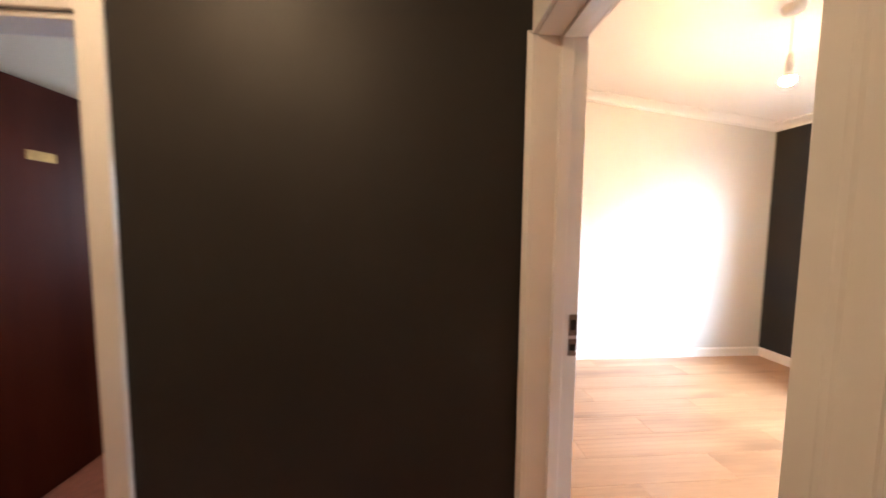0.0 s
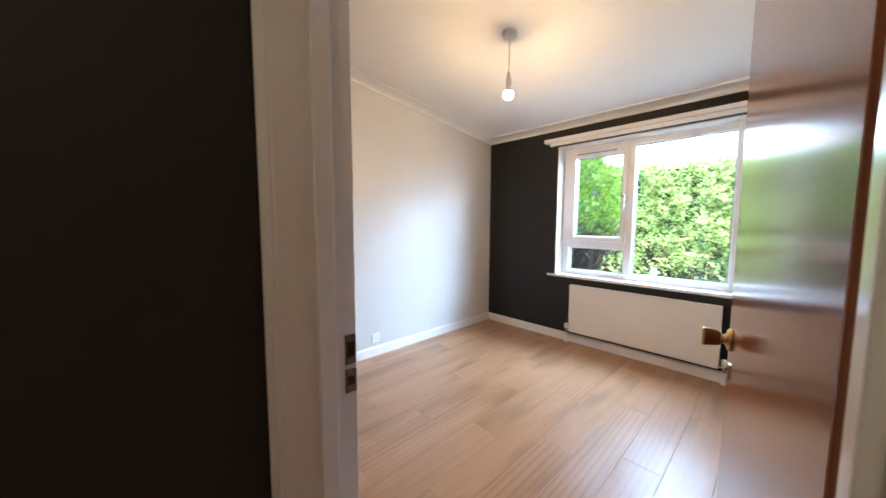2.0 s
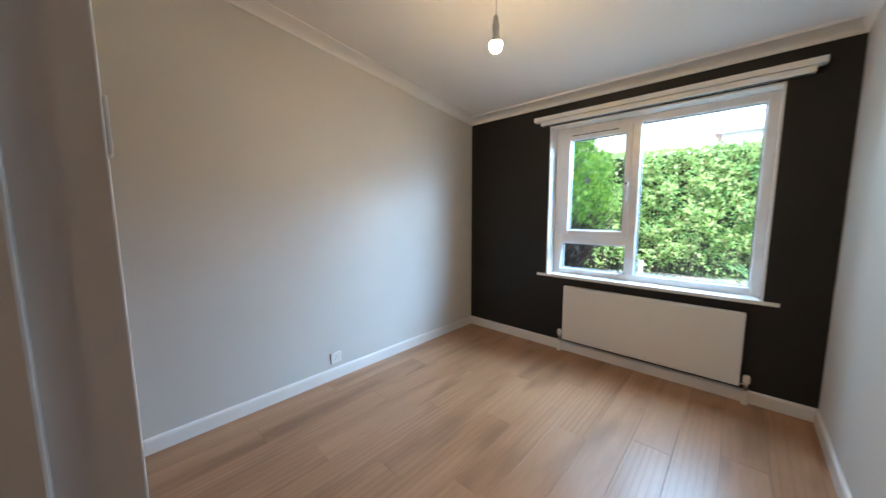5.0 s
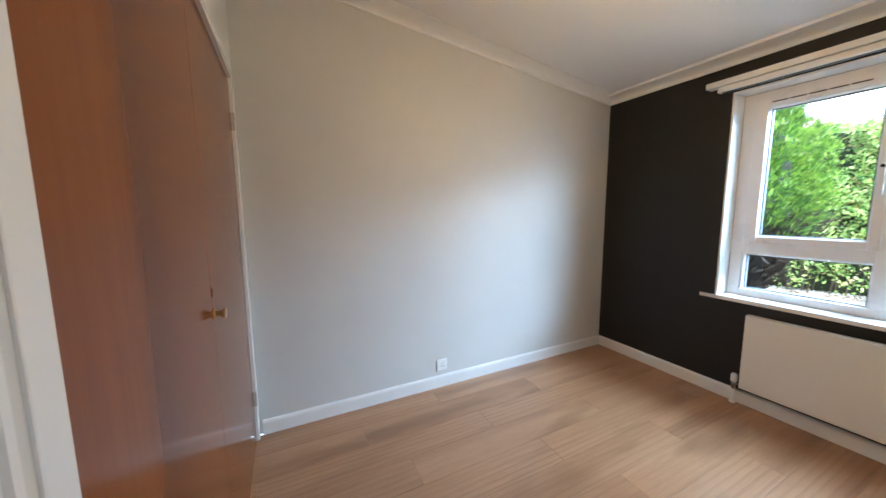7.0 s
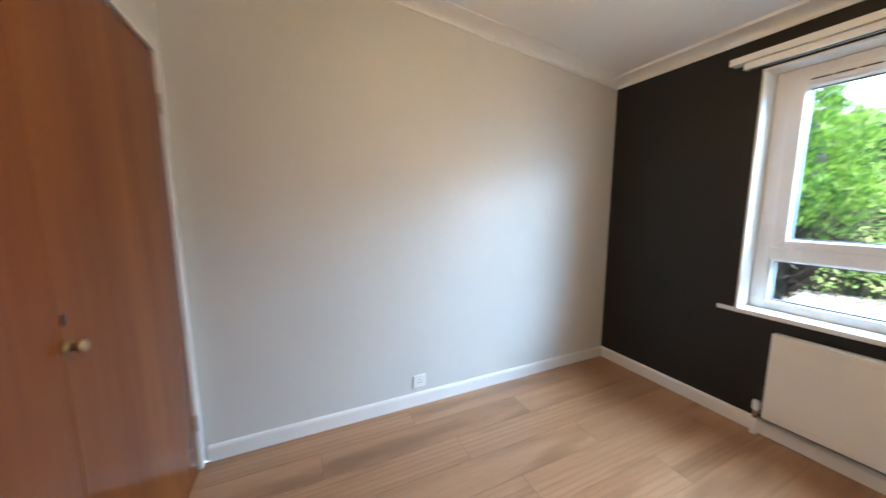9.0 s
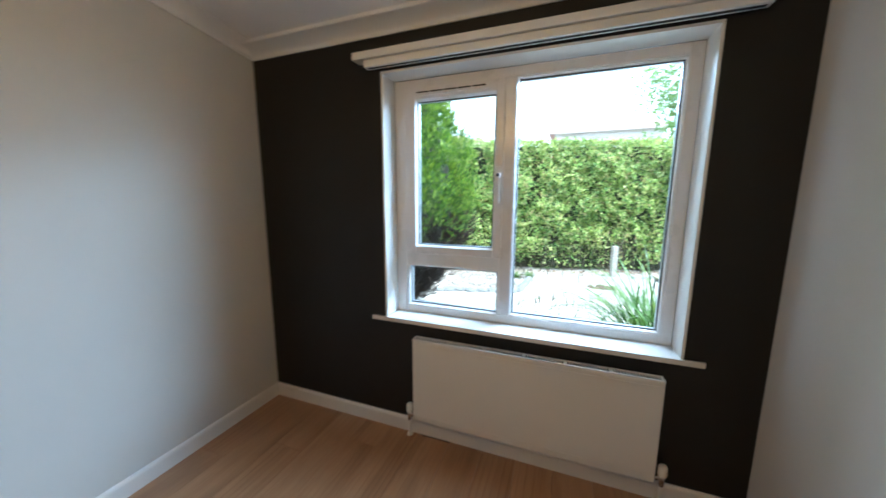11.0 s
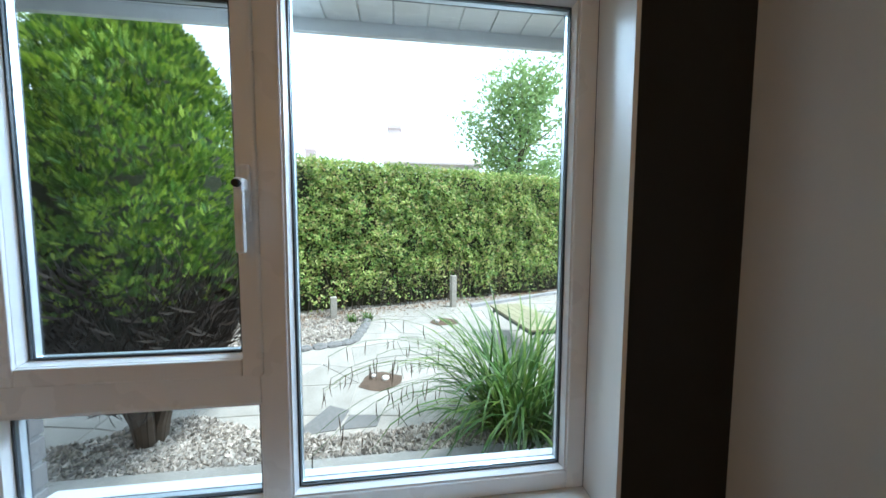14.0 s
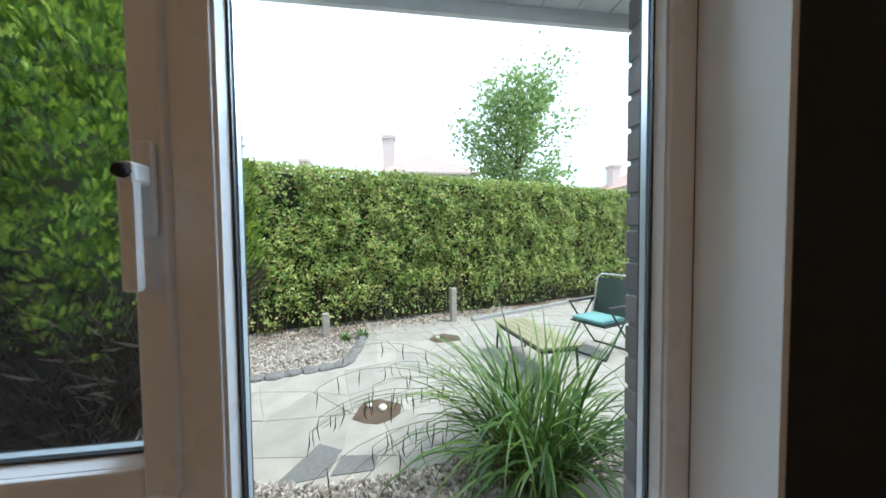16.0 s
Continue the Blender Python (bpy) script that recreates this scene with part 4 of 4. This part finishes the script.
rc = np.random.default_rng(11)
verts, faces = [], []
dverts, dfaces = [], []
for i in range(9500):
    h = 0.32 + 2.7 * rc.uniform() ** 0.9
    a = rc.uniform(0, 2 * math.pi)
    lump = 0.94 + 0.26 * noise.noise(Vector((math.cos(a) * 3.4, math.sin(a) * 3.4, h * 3.0))) + 0.12 * noise.noise(Vector((math.cos(a) * 8.0, math.sin(a) * 8.0, h * 7.0 + 5)))
    r = crown_r(h) * lump * (1 - 0.30 * rc.uniform() ** 2)
    p = np.array((r * math.cos(a), r * math.sin(a), h))
    out = np.array((math.cos(a), math.sin(a), 0.0))
    side_ = np.array((-math.sin(a), math.cos(a), 0.0))
    dead = h < 1.3 and rc.uniform() < (1.38 - h) / 0.42
    lean = out * 0.70 + np.array((0, 0, 1.1)) + rc.normal(0, 0.25, 3)
    if not dead:
        # a tuft: flat feathery plumes that fan out from one twig
        roll_ = rc.uniform(-0.9, 0.9)
        fan = side_ * math.cos(roll_) + (out * 0.6 - np.array((0, 0, 0.7))) * math.sin(roll_)
        for j in range(5):
            u = (j - 2) / 2.0
            d = lean + fan * u * 0.85 + rc.normal(0, 0.10, 3)
            d /= np.linalg.norm(d)
            sd = fan - d * float(fan @ d) + rc.normal(0, 0.15, 3)
            sd /= np.linalg.norm(sd) + 1e-9
            L = rc.uniform(0.032, 0.060) * (1.15 - 0.35 * abs(u))
            q0 = p + d * 0.02 + fan * u * 0.022
            k, m = len(verts), 6
            bend = rc.normal(0, 0.06, 3) + out * 0.10
            ax = [q0 + d * L * t / m + bend * L * (t / m) ** 2 for t in range(m + 1)]
            verts += [tuple(q) for q in ax]
            up = np.cross(sd, d)
            for t in range(m):
                reach = L * 0.66 * (1 - t / m) ** 0.7 * min(1.0, 0.4 + t / m * 2.0)
                for side in (-1, 1):
                    tip_ = ax[t] + (d * 0.85 + sd * side * rc.uniform(0.45, 0.8) + up * rc.uniform(-0.2, 0.2)) * reach
                    faces.append((k + t, k + t + 1, len(verts)))
                    verts.append(tuple(tip_))
        continue
    for j in range(6):
        d = lean * np.array((0.8, 0.8, rc.uniform(0.5, 1.4))) + rc.normal(0, 0.4, 3)
        d /= np.linalg.norm(d)
        e0 = p - out * rc.uniform(0.0, 0.12) + rc.normal(0, 0.04, 3)
        w = np.cross(d, out + rc.normal(0, 0.3, 3))
        w /= np.linalg.norm(w) + 1e-9
        L = rc.uniform(0.08, 0.20)
        k = len(dverts)
        dverts += [tuple(e0), tuple(e0 + d * L * 0.5 + w * 0.0012), tuple(e0 + d * L + np.array((0, 0, 0.03))), tuple(e0 + d * L * 0.5 - w * 0.0012)]
        dfaces += [(k, k + 1, k + 2), (k, k + 2, k + 3)]
raw_mesh("crown", verts, faces, M_CONIFER, conifer)
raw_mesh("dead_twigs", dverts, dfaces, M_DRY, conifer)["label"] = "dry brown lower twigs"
# an added core; its dark colour paints the shade seen between the sprays
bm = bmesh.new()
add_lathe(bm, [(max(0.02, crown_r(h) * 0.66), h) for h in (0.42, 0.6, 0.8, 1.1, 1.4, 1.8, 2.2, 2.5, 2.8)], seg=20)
part("inner_mass", bm, M_INNER_SHADE, conifer, "dark solid core standing in for the shade inside the crown")

# strap-leaved clump with arching seed heads
GX, GY = 4.98, 0.32
clump = empty("ornamental_grass", (GX, GY, G))
tagged(clump, "arching clump of green strap-leaved grass with drooping brown seed heads", "grass clump")
rg = random.Random(8)
verts, faces = [], []


def blade(x, y, a, length, lean, width, droop, vv, ff, seg=7):
    """One ribbon leaf that rises and bends over outwards."""
    ca, sa = math.cos(a), math.sin(a)
    px = pz = 0.0
    ang_ = math.radians(90 - lean)
    k = len(vv)
    for s in range(seg + 1):
        t = s / seg
        w = width * (0.6 + 0.9 * t) * (1 - t) ** 0.6 if t < 1 else 0.0
        cx, cy, cz = x + ca * px, y + sa * px, pz
        vv += [(cx - sa * w, cy + ca * w, cz), (cx + sa * w, cy - ca * w, cz)]
        px += math.cos(ang_) * length / seg
        pz += math.sin(ang_) * length / seg
        ang_ -= math.radians(droop) / seg * (0.5 + t)
    for s in range(seg):
        b_ = k + 2 * s
        ff.append((b_, b_ + 1, b_ + 3, b_ + 2))


for i in range(400):
    a, r = rg.uniform(0, 2 * math.pi), 0.24 * math.sqrt(rg.random())
    tall = rg.random() ** 0.7
    blade(r * math.cos(a), r * math.sin(a), a + rg.gauss(0, 0.9), 0.40 + 0.80 * tall * rg.uniform(0.8, 1.15), rg.uniform(3, 52 - 18 * tall), rg.uniform(0.008, 0.0150), rg.uniform(40, 175), verts, faces)
raw_mesh("leaves", verts, faces, M_GRASS, clump)
bm = bmesh.new()
bs = bmesh.new()
for i in range(17):
    a = math.radians(rg.gauss(88, 24))
    length, lean = rg.uniform(1.1, 1.75), rg.uniform(14, 34)
    pts, ang_, px, pz = [], math.radians(90 - lean), 0.0, 0.0
    for s in range(11):
        pts.append((0.1 * math.cos(a) + px * math.cos(a), 0.1 * math.sin(a) + px * math.sin(a), pz))
        px += math.cos(ang_) * length / 10
        pz += math.sin(ang_) * length / 10
        ang_ = max(ang_ - math.radians(11), math.radians(-60))
    add_tube(bm, pts, 0.0014, 4)
    for j in (6, 7, 8, 9, 10):
        if rg.random() < 0.25:
            continue
        q = Vector(pts[j])
        add_tube(bs, [q, q + Vector((rg.uniform(-0.01, 0.01), rg.uniform(-0.01, 0.01), -0.06)), q + Vector((rg.uniform(-0.02, 0.02), rg.uniform(-0.02, 0.02), -rg.uniform(0.09, 0.16)))], [0.0015, 0.0042, 0.001], 5)
part("stalks", bm, M_GRASS, clump, "thin arching stalks")
part("seed_heads", bs, M_SEED, clump, "drooping brown seed heads")

# tree behind the hedge
tree = empty("tree", (14.0, -3.1, G))
tagged(tree, "young broad-leaved tree with airy light green crown", "tree")
bm = bmesh.new()
add_tube(bm, [(0, 0, 0), (0.05, 0.03, 1.5), (0.0, 0.1, 3.4), (0.05, 0, 6.9)], [0.14, 0.11, 0.07, 0.02], 8)
rt = random.Random(4)
tips = []
for i in range(46):
    z0 = rt.uniform(1.4, 5.9)
    a = rt.uniform(0, 2 * math.pi)
    reach = (1.95 * (1 - ((z0 - 2.6) / 5.0) ** 2) ** 0.5 if z0 > 2.6 else 1.9) * rt.uniform(0.55, 1.05)
    p1 = Vector((reach * 0.5 * math.cos(a), reach * 0.5 * math.sin(a), z0 + reach * 0.35))
    p2 = Vector((reach * math.cos(a), reach * math.sin(a), z0 + reach * 0.85))
    add_tube(bm, [(0.03, 0.05, z0), p1, p2], [0.035, 0.022, 0.006], 5)
    tips += [(p1, 0.32), (p2, 0.34), ((p1 + p2) / 2, 0.34)]
tips += [(Vector((0.05, 0, 6.6)), 0.22), (Vector((0.05, 0, 7.1)), 0.12), (Vector((0.0, 0.05, 6.1)), 0.35)]
part("trunk", bm, M_TWIG, tree)
rr = np.random.default_rng(9)
P = np.concatenate([np.array(c) + rr.normal(0, s * 0.85, (75, 3)) for c, s in tips])
leaves("crown", P, np.tile((-0.3, 0, 0.8), (len(P), 1)), 0.080, M_TREELEAF, tree, 0.6, 0.8)


# far houses
def house(x, y, w, d, eave, ridge, chimneys):
    h = empty("house", (x, y, G))
    part("wall", box(-d / 2, d / 2, -w / 2, w / 2, 0, eave), M_RENDER, h)
    bm = bmesh.new()
    o = 0.35
    v = [bm.verts.new(p) for p in ((-d / 2 - o, -w / 2 - o, eave), (d / 2 + o, -w / 2 - o, eave), (d / 2 + o, w / 2 + o, eave), (-d / 2 - o, w / 2 + o, eave),
                                   (0, -w / 2 + d * 0.42, ridge), (0, w / 2 - d * 0.42, ridge))]
    for q in ((0, 4, 5, 3), (2, 5, 4, 1), (1, 4, 0), (3, 5, 2), (3, 2, 1, 0)):
        bm.faces.new([v[i] for i in q])
    rf = part("roof", bm, M_ROOF, h, "red hipped roof")
    part("gutter", box(-d / 2 - o - 0.10, -d / 2 - o + 0.02, -w / 2 - o, w / 2 + o, eave - 0.10, eave + 0.03), M_CHIMNEY, h, "weathered gutter")
    for cy, top in chimneys:
        c = part("chimney", box(-0.45, 0.45, cy - 0.4, cy + 0.4, eave + 0.2, top - 0.25, 0.02), M_CHIMNEY, rf, "brick chimney stack")
        part("chimney", box(-0.52, 0.52, cy - 0.47, cy + 0.47, top - 0.25, top), M_CHIMNEY, rf)
    return h


tagged(house(26, -0.9, 5.6, 6.0, 5.45, 7.35, ((2.55, 8.5),)), "distant pale house with a red hipped roof and chimney", "house")
tagged(house(34, 13.0, 9.0, 6.0, 6.3, 7.9, ((-3.6, 8.7),)), "distant house with a low red roof behind the hedge", "house")
tagged(house(30, -22.0, 9.0, 6.0, 5.5, 7.2, ((3.6, 7.8),)), "distant house with a chimney beyond the hedge", "house")

# garden table
table = empty("garden_table", (6.63, -0.40, G))
table.matrix_world = Matrix.Translation((6.63, -0.38, G)) @ Matrix.Rotation(math.atan2(0.13, 1.16), 4, "Z")
tagged(table, "low weathered garden table with a mossy top on thin legs", "garden table")
for i in range(5):
    y0 = -0.24 + i * 0.096
    part("slat", box(-0.58, 0.58, y0, y0 + 0.092, 0.375, 0.400, 0.003), M_TABLE, table)
part("apron", boxes([(-0.54, 0.54, -0.21, -0.19, 0.325, 0.374), (-0.54, 0.54, 0.19, 0.21, 0.325, 0.374), (-0.54, -0.52, -0.19, 0.19, 0.325, 0.374), (0.52, 0.54, -0.19, 0.19, 0.325, 0.374)]), M_GREENMETAL, table, "dark apron rails")
for sx in (-0.53, 0.53):
    for sy in (-0.20, 0.20):
        part("leg", tube([(sx, sy, 0.345), (sx * 1.06, sy * 1.05, -0.015)], 0.014, 8), M_GREENMETAL, table)

# folding garden chair
chair = empty("garden_chair")
chair.matrix_world = Matrix.Translation((6.90, -1.42, G)) @ Matrix.Rotation(radians(112), 4, "Z")
tagged(chair, "folding garden chair with dark frame, green back and teal seat cushion", "chair")
part("back_frame", tube([(-0.22, -0.27, 0.40), (-0.36, -0.27, 0.92), (-0.38, -0.22, 0.97), (-0.38, 0.22, 0.97), (-0.36, 0.27, 0.92), (-0.22, 0.27, 0.40)], 0.013, 8), M_CHROME, chair, "pale metal tube frame", True)
part("backrest", box(-0.006, 0.006, -0.25, 0.25, 0.0, 0.52, 0.004), M_GREENMETAL, chair, "dark green mesh back").matrix_local = Matrix.Translation((-0.225, 0, 0.42)) @ Matrix.Rotation(radians(-15), 4, "Y")
part("seat", box(-0.24, 0.26, -0.25, 0.25, 0.385, 0.41, 0.008), M_GREENMETAL, chair)
part("cushion", box(-0.20, 0.25, -0.23, 0.23, 0.411, 0.46, 0.018), M_TEAL, chair, "teal fabric cushion", True)
for sy in (-0.28, 0.28):
    part("armrest", box(-0.28, 0.24, sy - 0.025, sy + 0.025, 0.62, 0.645, 0.008), M_RUBBER, chair, "black plastic armrest")
    part("leg", tube([(0.22, sy, 0.62), (-0.30, sy, 0.012)], 0.012, 8), M_GREENMETAL, chair)
    part("leg", tube([(-0.26, sy, 0.62), (0.28, sy, 0.012)], 0.012, 8), M_GREENMETAL, chair)
for fx in (-0.31, 0.27):
    part("foot_bar", box(fx, fx + 0.025, -0.28, 0.28, 0.0, 0.022), M_GREENMETAL, chair)

kerb = struct(link("kerb", box(-1.9, 1.9, -0.04, 0.04, -0.05, 0.06, 0.008), M_CONCRETE), "low concrete edging at the foot of the hedge", "kerb")
kerb.matrix_world = Matrix.Translation((9.42, -1.85, G)) @ Matrix.Rotation(math.atan2(-1.5, 0.68) + math.pi, 4, "Z")
for wx, wy in ((8.0, 1.72), (7.9, 1.95), (6.1, 3.3)):
    wv, wf = [], []
    for i in range(46):
        blade(rg.uniform(-0.05, 0.05), rg.uniform(-0.06, 0.06), rg.uniform(0, 6.28), rg.uniform(0.08, 0.2), rg.uniform(10, 50), 0.012, rg.uniform(30, 100), wv, wf, 3)
    ob = raw_mesh("weed", wv, wf, M_GRASS)
    ob.matrix_world = Matrix.Translation((wx, wy, G))
    tagged(ob, "small green weed growing in the gravel", "weed", "weeds in the gravel")

# fallen leaves along the foot of the hedge
rl = np.random.default_rng(33)
ys = rl.uniform(-3.0, 5.0, 2600)
xs = np.array([hedge_x(a) for a in ys]) - 0.12 - rl.exponential(0.22, 2600)
litter = leaves("leaf_litter", np.stack([xs, ys, G + 0.012 + rl.uniform(0, 0.02, 2600)], 1), np.tile((0, 0, 1.0), (2600, 1)), 0.019, M_LITTER, None, 0.55, 0.35)
tagged(litter, "dry brown fallen leaves along the hedge foot", "leaf litter", kind="stuff")

# soil pockets in the paving
for px, py, r in ((5.88, 1.37, 0.20), (7.75, 0.50, 0.22)):
    bm = bmesh.new()
    rs = random.Random(int(px * 10))
    ring = [bm.verts.new((r * (0.75 + 0.4 * rs.random()) * math.cos(i * 0.5236), 1.1 * r * (0.75 + 0.4 * rs.random()) * math.sin(i * 0.5236), 0)) for i in range(12)]
    c = bm.verts.new((0, 0, 0.035))
    for i in range(12):
        bm.faces.new((ring[i], ring[(i + 1) % 12], c))
    ob = link("soil_pocket", bm, M_SOIL)
    ob.matrix_world = Matrix.Translation((px, py, G + 0.004))
    tagged(ob, "small pocket of brown soil and litter in the paving", "soil", kind="structure")


def stone_shape(rs, sx, sy, sz, rough=0.18):
    bm = bmesh.new()
    bmesh.ops.create_icosphere(bm, subdivisions=2, radius=1.0)
    for v in bm.verts:
        k = 1 + rough * (noise.noise(v.co * 1.3 + Vector((rs.random() * 9, 3, 1))))
        v.co = Vector((v.co.x * sx * k, v.co.y * sy * k, v.co.z * sz * k))
    return bm


rs = random.Random(21)
for px, py, s in ((5.86, 1.335, 0.045), (5.92, 1.45, 0.03), (7.72, 0.62, 0.04)):
    ob = link("pale_stone", stone_shape(rs, s, s * 0.8, s * 0.65), M_RENDER, smooth=True)
    ob.matrix_world = Matrix.Translation((px, py, G + 0.035))
    tagged(ob, "small pale stone lying on the soil pocket", "stone")

# ---- pieces: floor boards, paving, gravel, bricks ----
floor = struct(link("floor", box(XW - 0.17, XE, YS, YN, -0.10, -0.0112), M_DARKSLOT), "pale oak laminate floor laid towards the window", "floor")
PW, PL = 0.192, 1.285
row, y = 0, YN - 0.004
while y > YS:
    y0 = max(YS, y - PW)
    x = XW - 0.165 - (row * 0.43 % 1.0) * PL
    while x < XE - 0.002:
        a, b = max(x, XW - 0.165), min(x + PL, XE - 0.002)
        if b - a > 0.03:
            ob = link("plank", box(-(b - a) / 2, (b - a) / 2, -(y - y0) / 2 + 0.0006, (y - y0) / 2 - 0.0006, -0.011, 0.0, 0.0007), M_OAK, floor)
            ob.matrix_world = Matrix.Translation(((a + b) / 2, (y + y0) / 2, 0.0))
        x += PL + 0.0012
    y -= PW
    row += 1

patio = struct(link("pavement", box(4.83, 9.0, -5.0, 5.5, G - 0.04, G - 0.007), M_JOINT), "crazy paving of pale irregular stone slabs", "pavement")
rs = random.Random(12)
CELL = 0.47
NX, NY = 11, 24
grid = {(i, j): Vector((4.95 + CELL * (i + rs.uniform(-0.36, 0.36)), -4.9 + CELL * (j + rs.uniform(-0.36, 0.36)))) for i in range(NX + 1) for j in range(NY + 1)}


def slab(poly, material, gap=0.006, thick=0.022):
    c = sum(poly, Vector((0, 0))) / len(poly)
    bm = bmesh.new()
    top = []
    for p in poly:
        d = c - p
        q = p + d.normalized() * min(gap, d.length * 0.3)
        top.append(Vector((q.x - c.x, q.y - c.y, 0)))
    lift = rs.uniform(-0.003, 0.003)
    v1 = [bm.verts.new((p.x * 0.985, p.y * 0.985, lift)) for p in top]
    v2 = [bm.verts.new((p.x, p.y, lift - 0.006)) for p in top]
    v3 = [bm.verts.new((p.x, p.y, -thick)) for p in top]
    bm.faces.new(v1)
    for a, b in ((v2, v1), (v3, v2)):
        for i in range(len(top)):
            bm.faces.new((a[i], a[(i + 1) % len(top)], b[(i + 1) % len(top)], b[i]))
    bmesh.ops.recalc_face_normals(bm, faces=bm.faces)
    ob = link("stone", bm, material, patio)
    ob.matrix_world = Matrix.Translation((c.x, c.y, G))


DSLAB = [Vector(p) for p in ((5.09, 1.98), (5.14, 1.66), (5.40, 1.60), (5.50, 1.78))]
DSLAB2 = [Vector(p) for p in ((5.14, 1.64), (5.15, 1.36), (5.38, 1.32), (5.41, 1.58))]
for i in range(NX):
    for j in range(NY):
        quad = [grid[i, j], grid[i + 1, j], grid[i + 1, j + 1], grid[i, j + 1]]
        c = sum(quad, Vector((0, 0))) / 4
        if in_bed(c.x, c.y) or c.x > hedge_x(c.y) - 0.2:
            continue
        if 5.0 < c.x < 5.55 and 1.25 < c.y < 2.05:
            continue
        if rs.random() < 0.12:
            slab([quad[0], quad[1], quad[2]], M_STONE)
            slab([quad[0], quad[2], quad[3]], M_STONE)
        else:
            slab(quad, M_STONE)
slab(DSLAB, M_DARKSLAB)
slab(DSLAB2, M_DARKSLAB)

# edging stones of the gravel bed
rs = random.Random(31)
edge_pts = [(6.30, 3.6), (6.55, 3.1), (6.68, 2.8), (6.78, 2.45), (6.88, 2.1), (7.0, 1.82), (7.3, 1.76), (7.65, 1.74), (8.0, 1.72)]
for (ax, ay), (bx, by) in zip(edge_pts, edge_pts[1:]):
    for t in (0.25, 0.75):
        s = rs.uniform(0.06, 0.085)
        ob = link("edging_stone", stone_shape(rs, s * 1.4, s, 0.045, 0.3), M_DARKSLAB)
        ob.matrix_world = Matrix.Translation((ax + (bx - ax) * t, ay + (by - ay) * t, G + 0.008)) @ Matrix.Rotation(math.atan2(by - ay, bx - ax), 4, "Z")
        tagged(ob, "rough stone edging the gravel bed", "edging stone", "stones edging the gravel bed")


def gravel(name, count, region, size, seed):
    rng = np.random.default_rng(seed)
    octa = np.array([(1, 0, 0), (-1, 0, 0), (0, 1, 0), (0, -1, 0), (0, 0, 1), (0, 0, -1)], float)
    tri = np.array([(0, 2, 4), (2, 1, 4), (1, 3, 4), (3, 0, 4), (2, 0, 5), (1, 2, 5), (3, 1, 5), (0, 3, 5)])
    V, F, k = [], [], 0
    (x0, x1, y0, y1), test = region
    while k < count:
        x, y = rng.uniform(x0, x1), rng.uniform(y0, y1)
        if not test(x, y):
            continue
        s = size * rng.uniform(0.6, 1.5)
        q = np.array(Euler(rng.uniform(0, 6.3, 3)).to_matrix())
        pts = (octa * rng.uniform(0.6, 1.2, (6, 3)) * (s, s * 0.75, s * 0.5)) @ q.T + (x, y, G + rng.uniform(-0.012, 0.014))
        V.append(pts)
        F.append(tri + 6 * k)
        k += 1
    return raw_mesh(name, np.concatenate(V).tolist(), np.concatenate(F).tolist(), M_PEBBLE)


tagged(gravel("gravel_strip", 6500, ((4.82, 5.5, -1.2, 4.2), in_strip), 0.022, 2), "pale mixed gravel between path and paving", "gravel", kind="stuff")
tagged(gravel("gravel_bed", 9000, ((5.6, 9.0, 1.7, 5.2), lambda x, y: in_bed(x, y) and x < hedge_x(y) + 0.4 and y > 1.72), 0.024, 3), "pale gravel bed before the hedge", "gravel", kind="stuff")

# bricks at the window's outer reveals
outer = bpy.data.objects["wall_outer"]
brick_long = box(-0.0545, 0.0545, -0.1075, 0.1075, -0.0325, 0.0325, 0.004)
brick_me = bpy.data.meshes.new("brick")
brick_long.to_mesh(brick_me)
brick_long.free()
brick_me.materials.append(M_BRICK)
half_bm = box(-0.0545, 0.0545, -0.051, 0.051, -0.0325, 0.0325, 0.004)
half_me = bpy.data.meshes.new("brick")
half_bm.to_mesh(half_me)
half_bm.free()
half_me.materials.append(M_BRICK)
z, course = 0.02, 0
while z < 2.36:
    for side, edge in ((-1, WIN_Y0 - 0.006), (1, WIN_Y1 + 0.006)):
        if WIN_Z0 - 0.05 < z < WIN_Z1 + 0.05:
            y, me = edge, (brick_me if course % 2 else half_me)
            half = 0.1075 if course % 2 else 0.051
            ob = new("brick", me)
            ob.parent = outer
            ob.matrix_world = Matrix.Translation((OX0 + 0.0585, edge + side * half, z))
    z += 0.075
    course += 1

# seams of the soffit boards
rows_y = -1.2
while rows_y < 3.6:
    ob = link("board", box(3.76, 4.328, rows_y + 0.003, rows_y + 0.147, 2.390, 2.4015, 0.003), M_UPVC, soffit)
    rows_y += 0.15
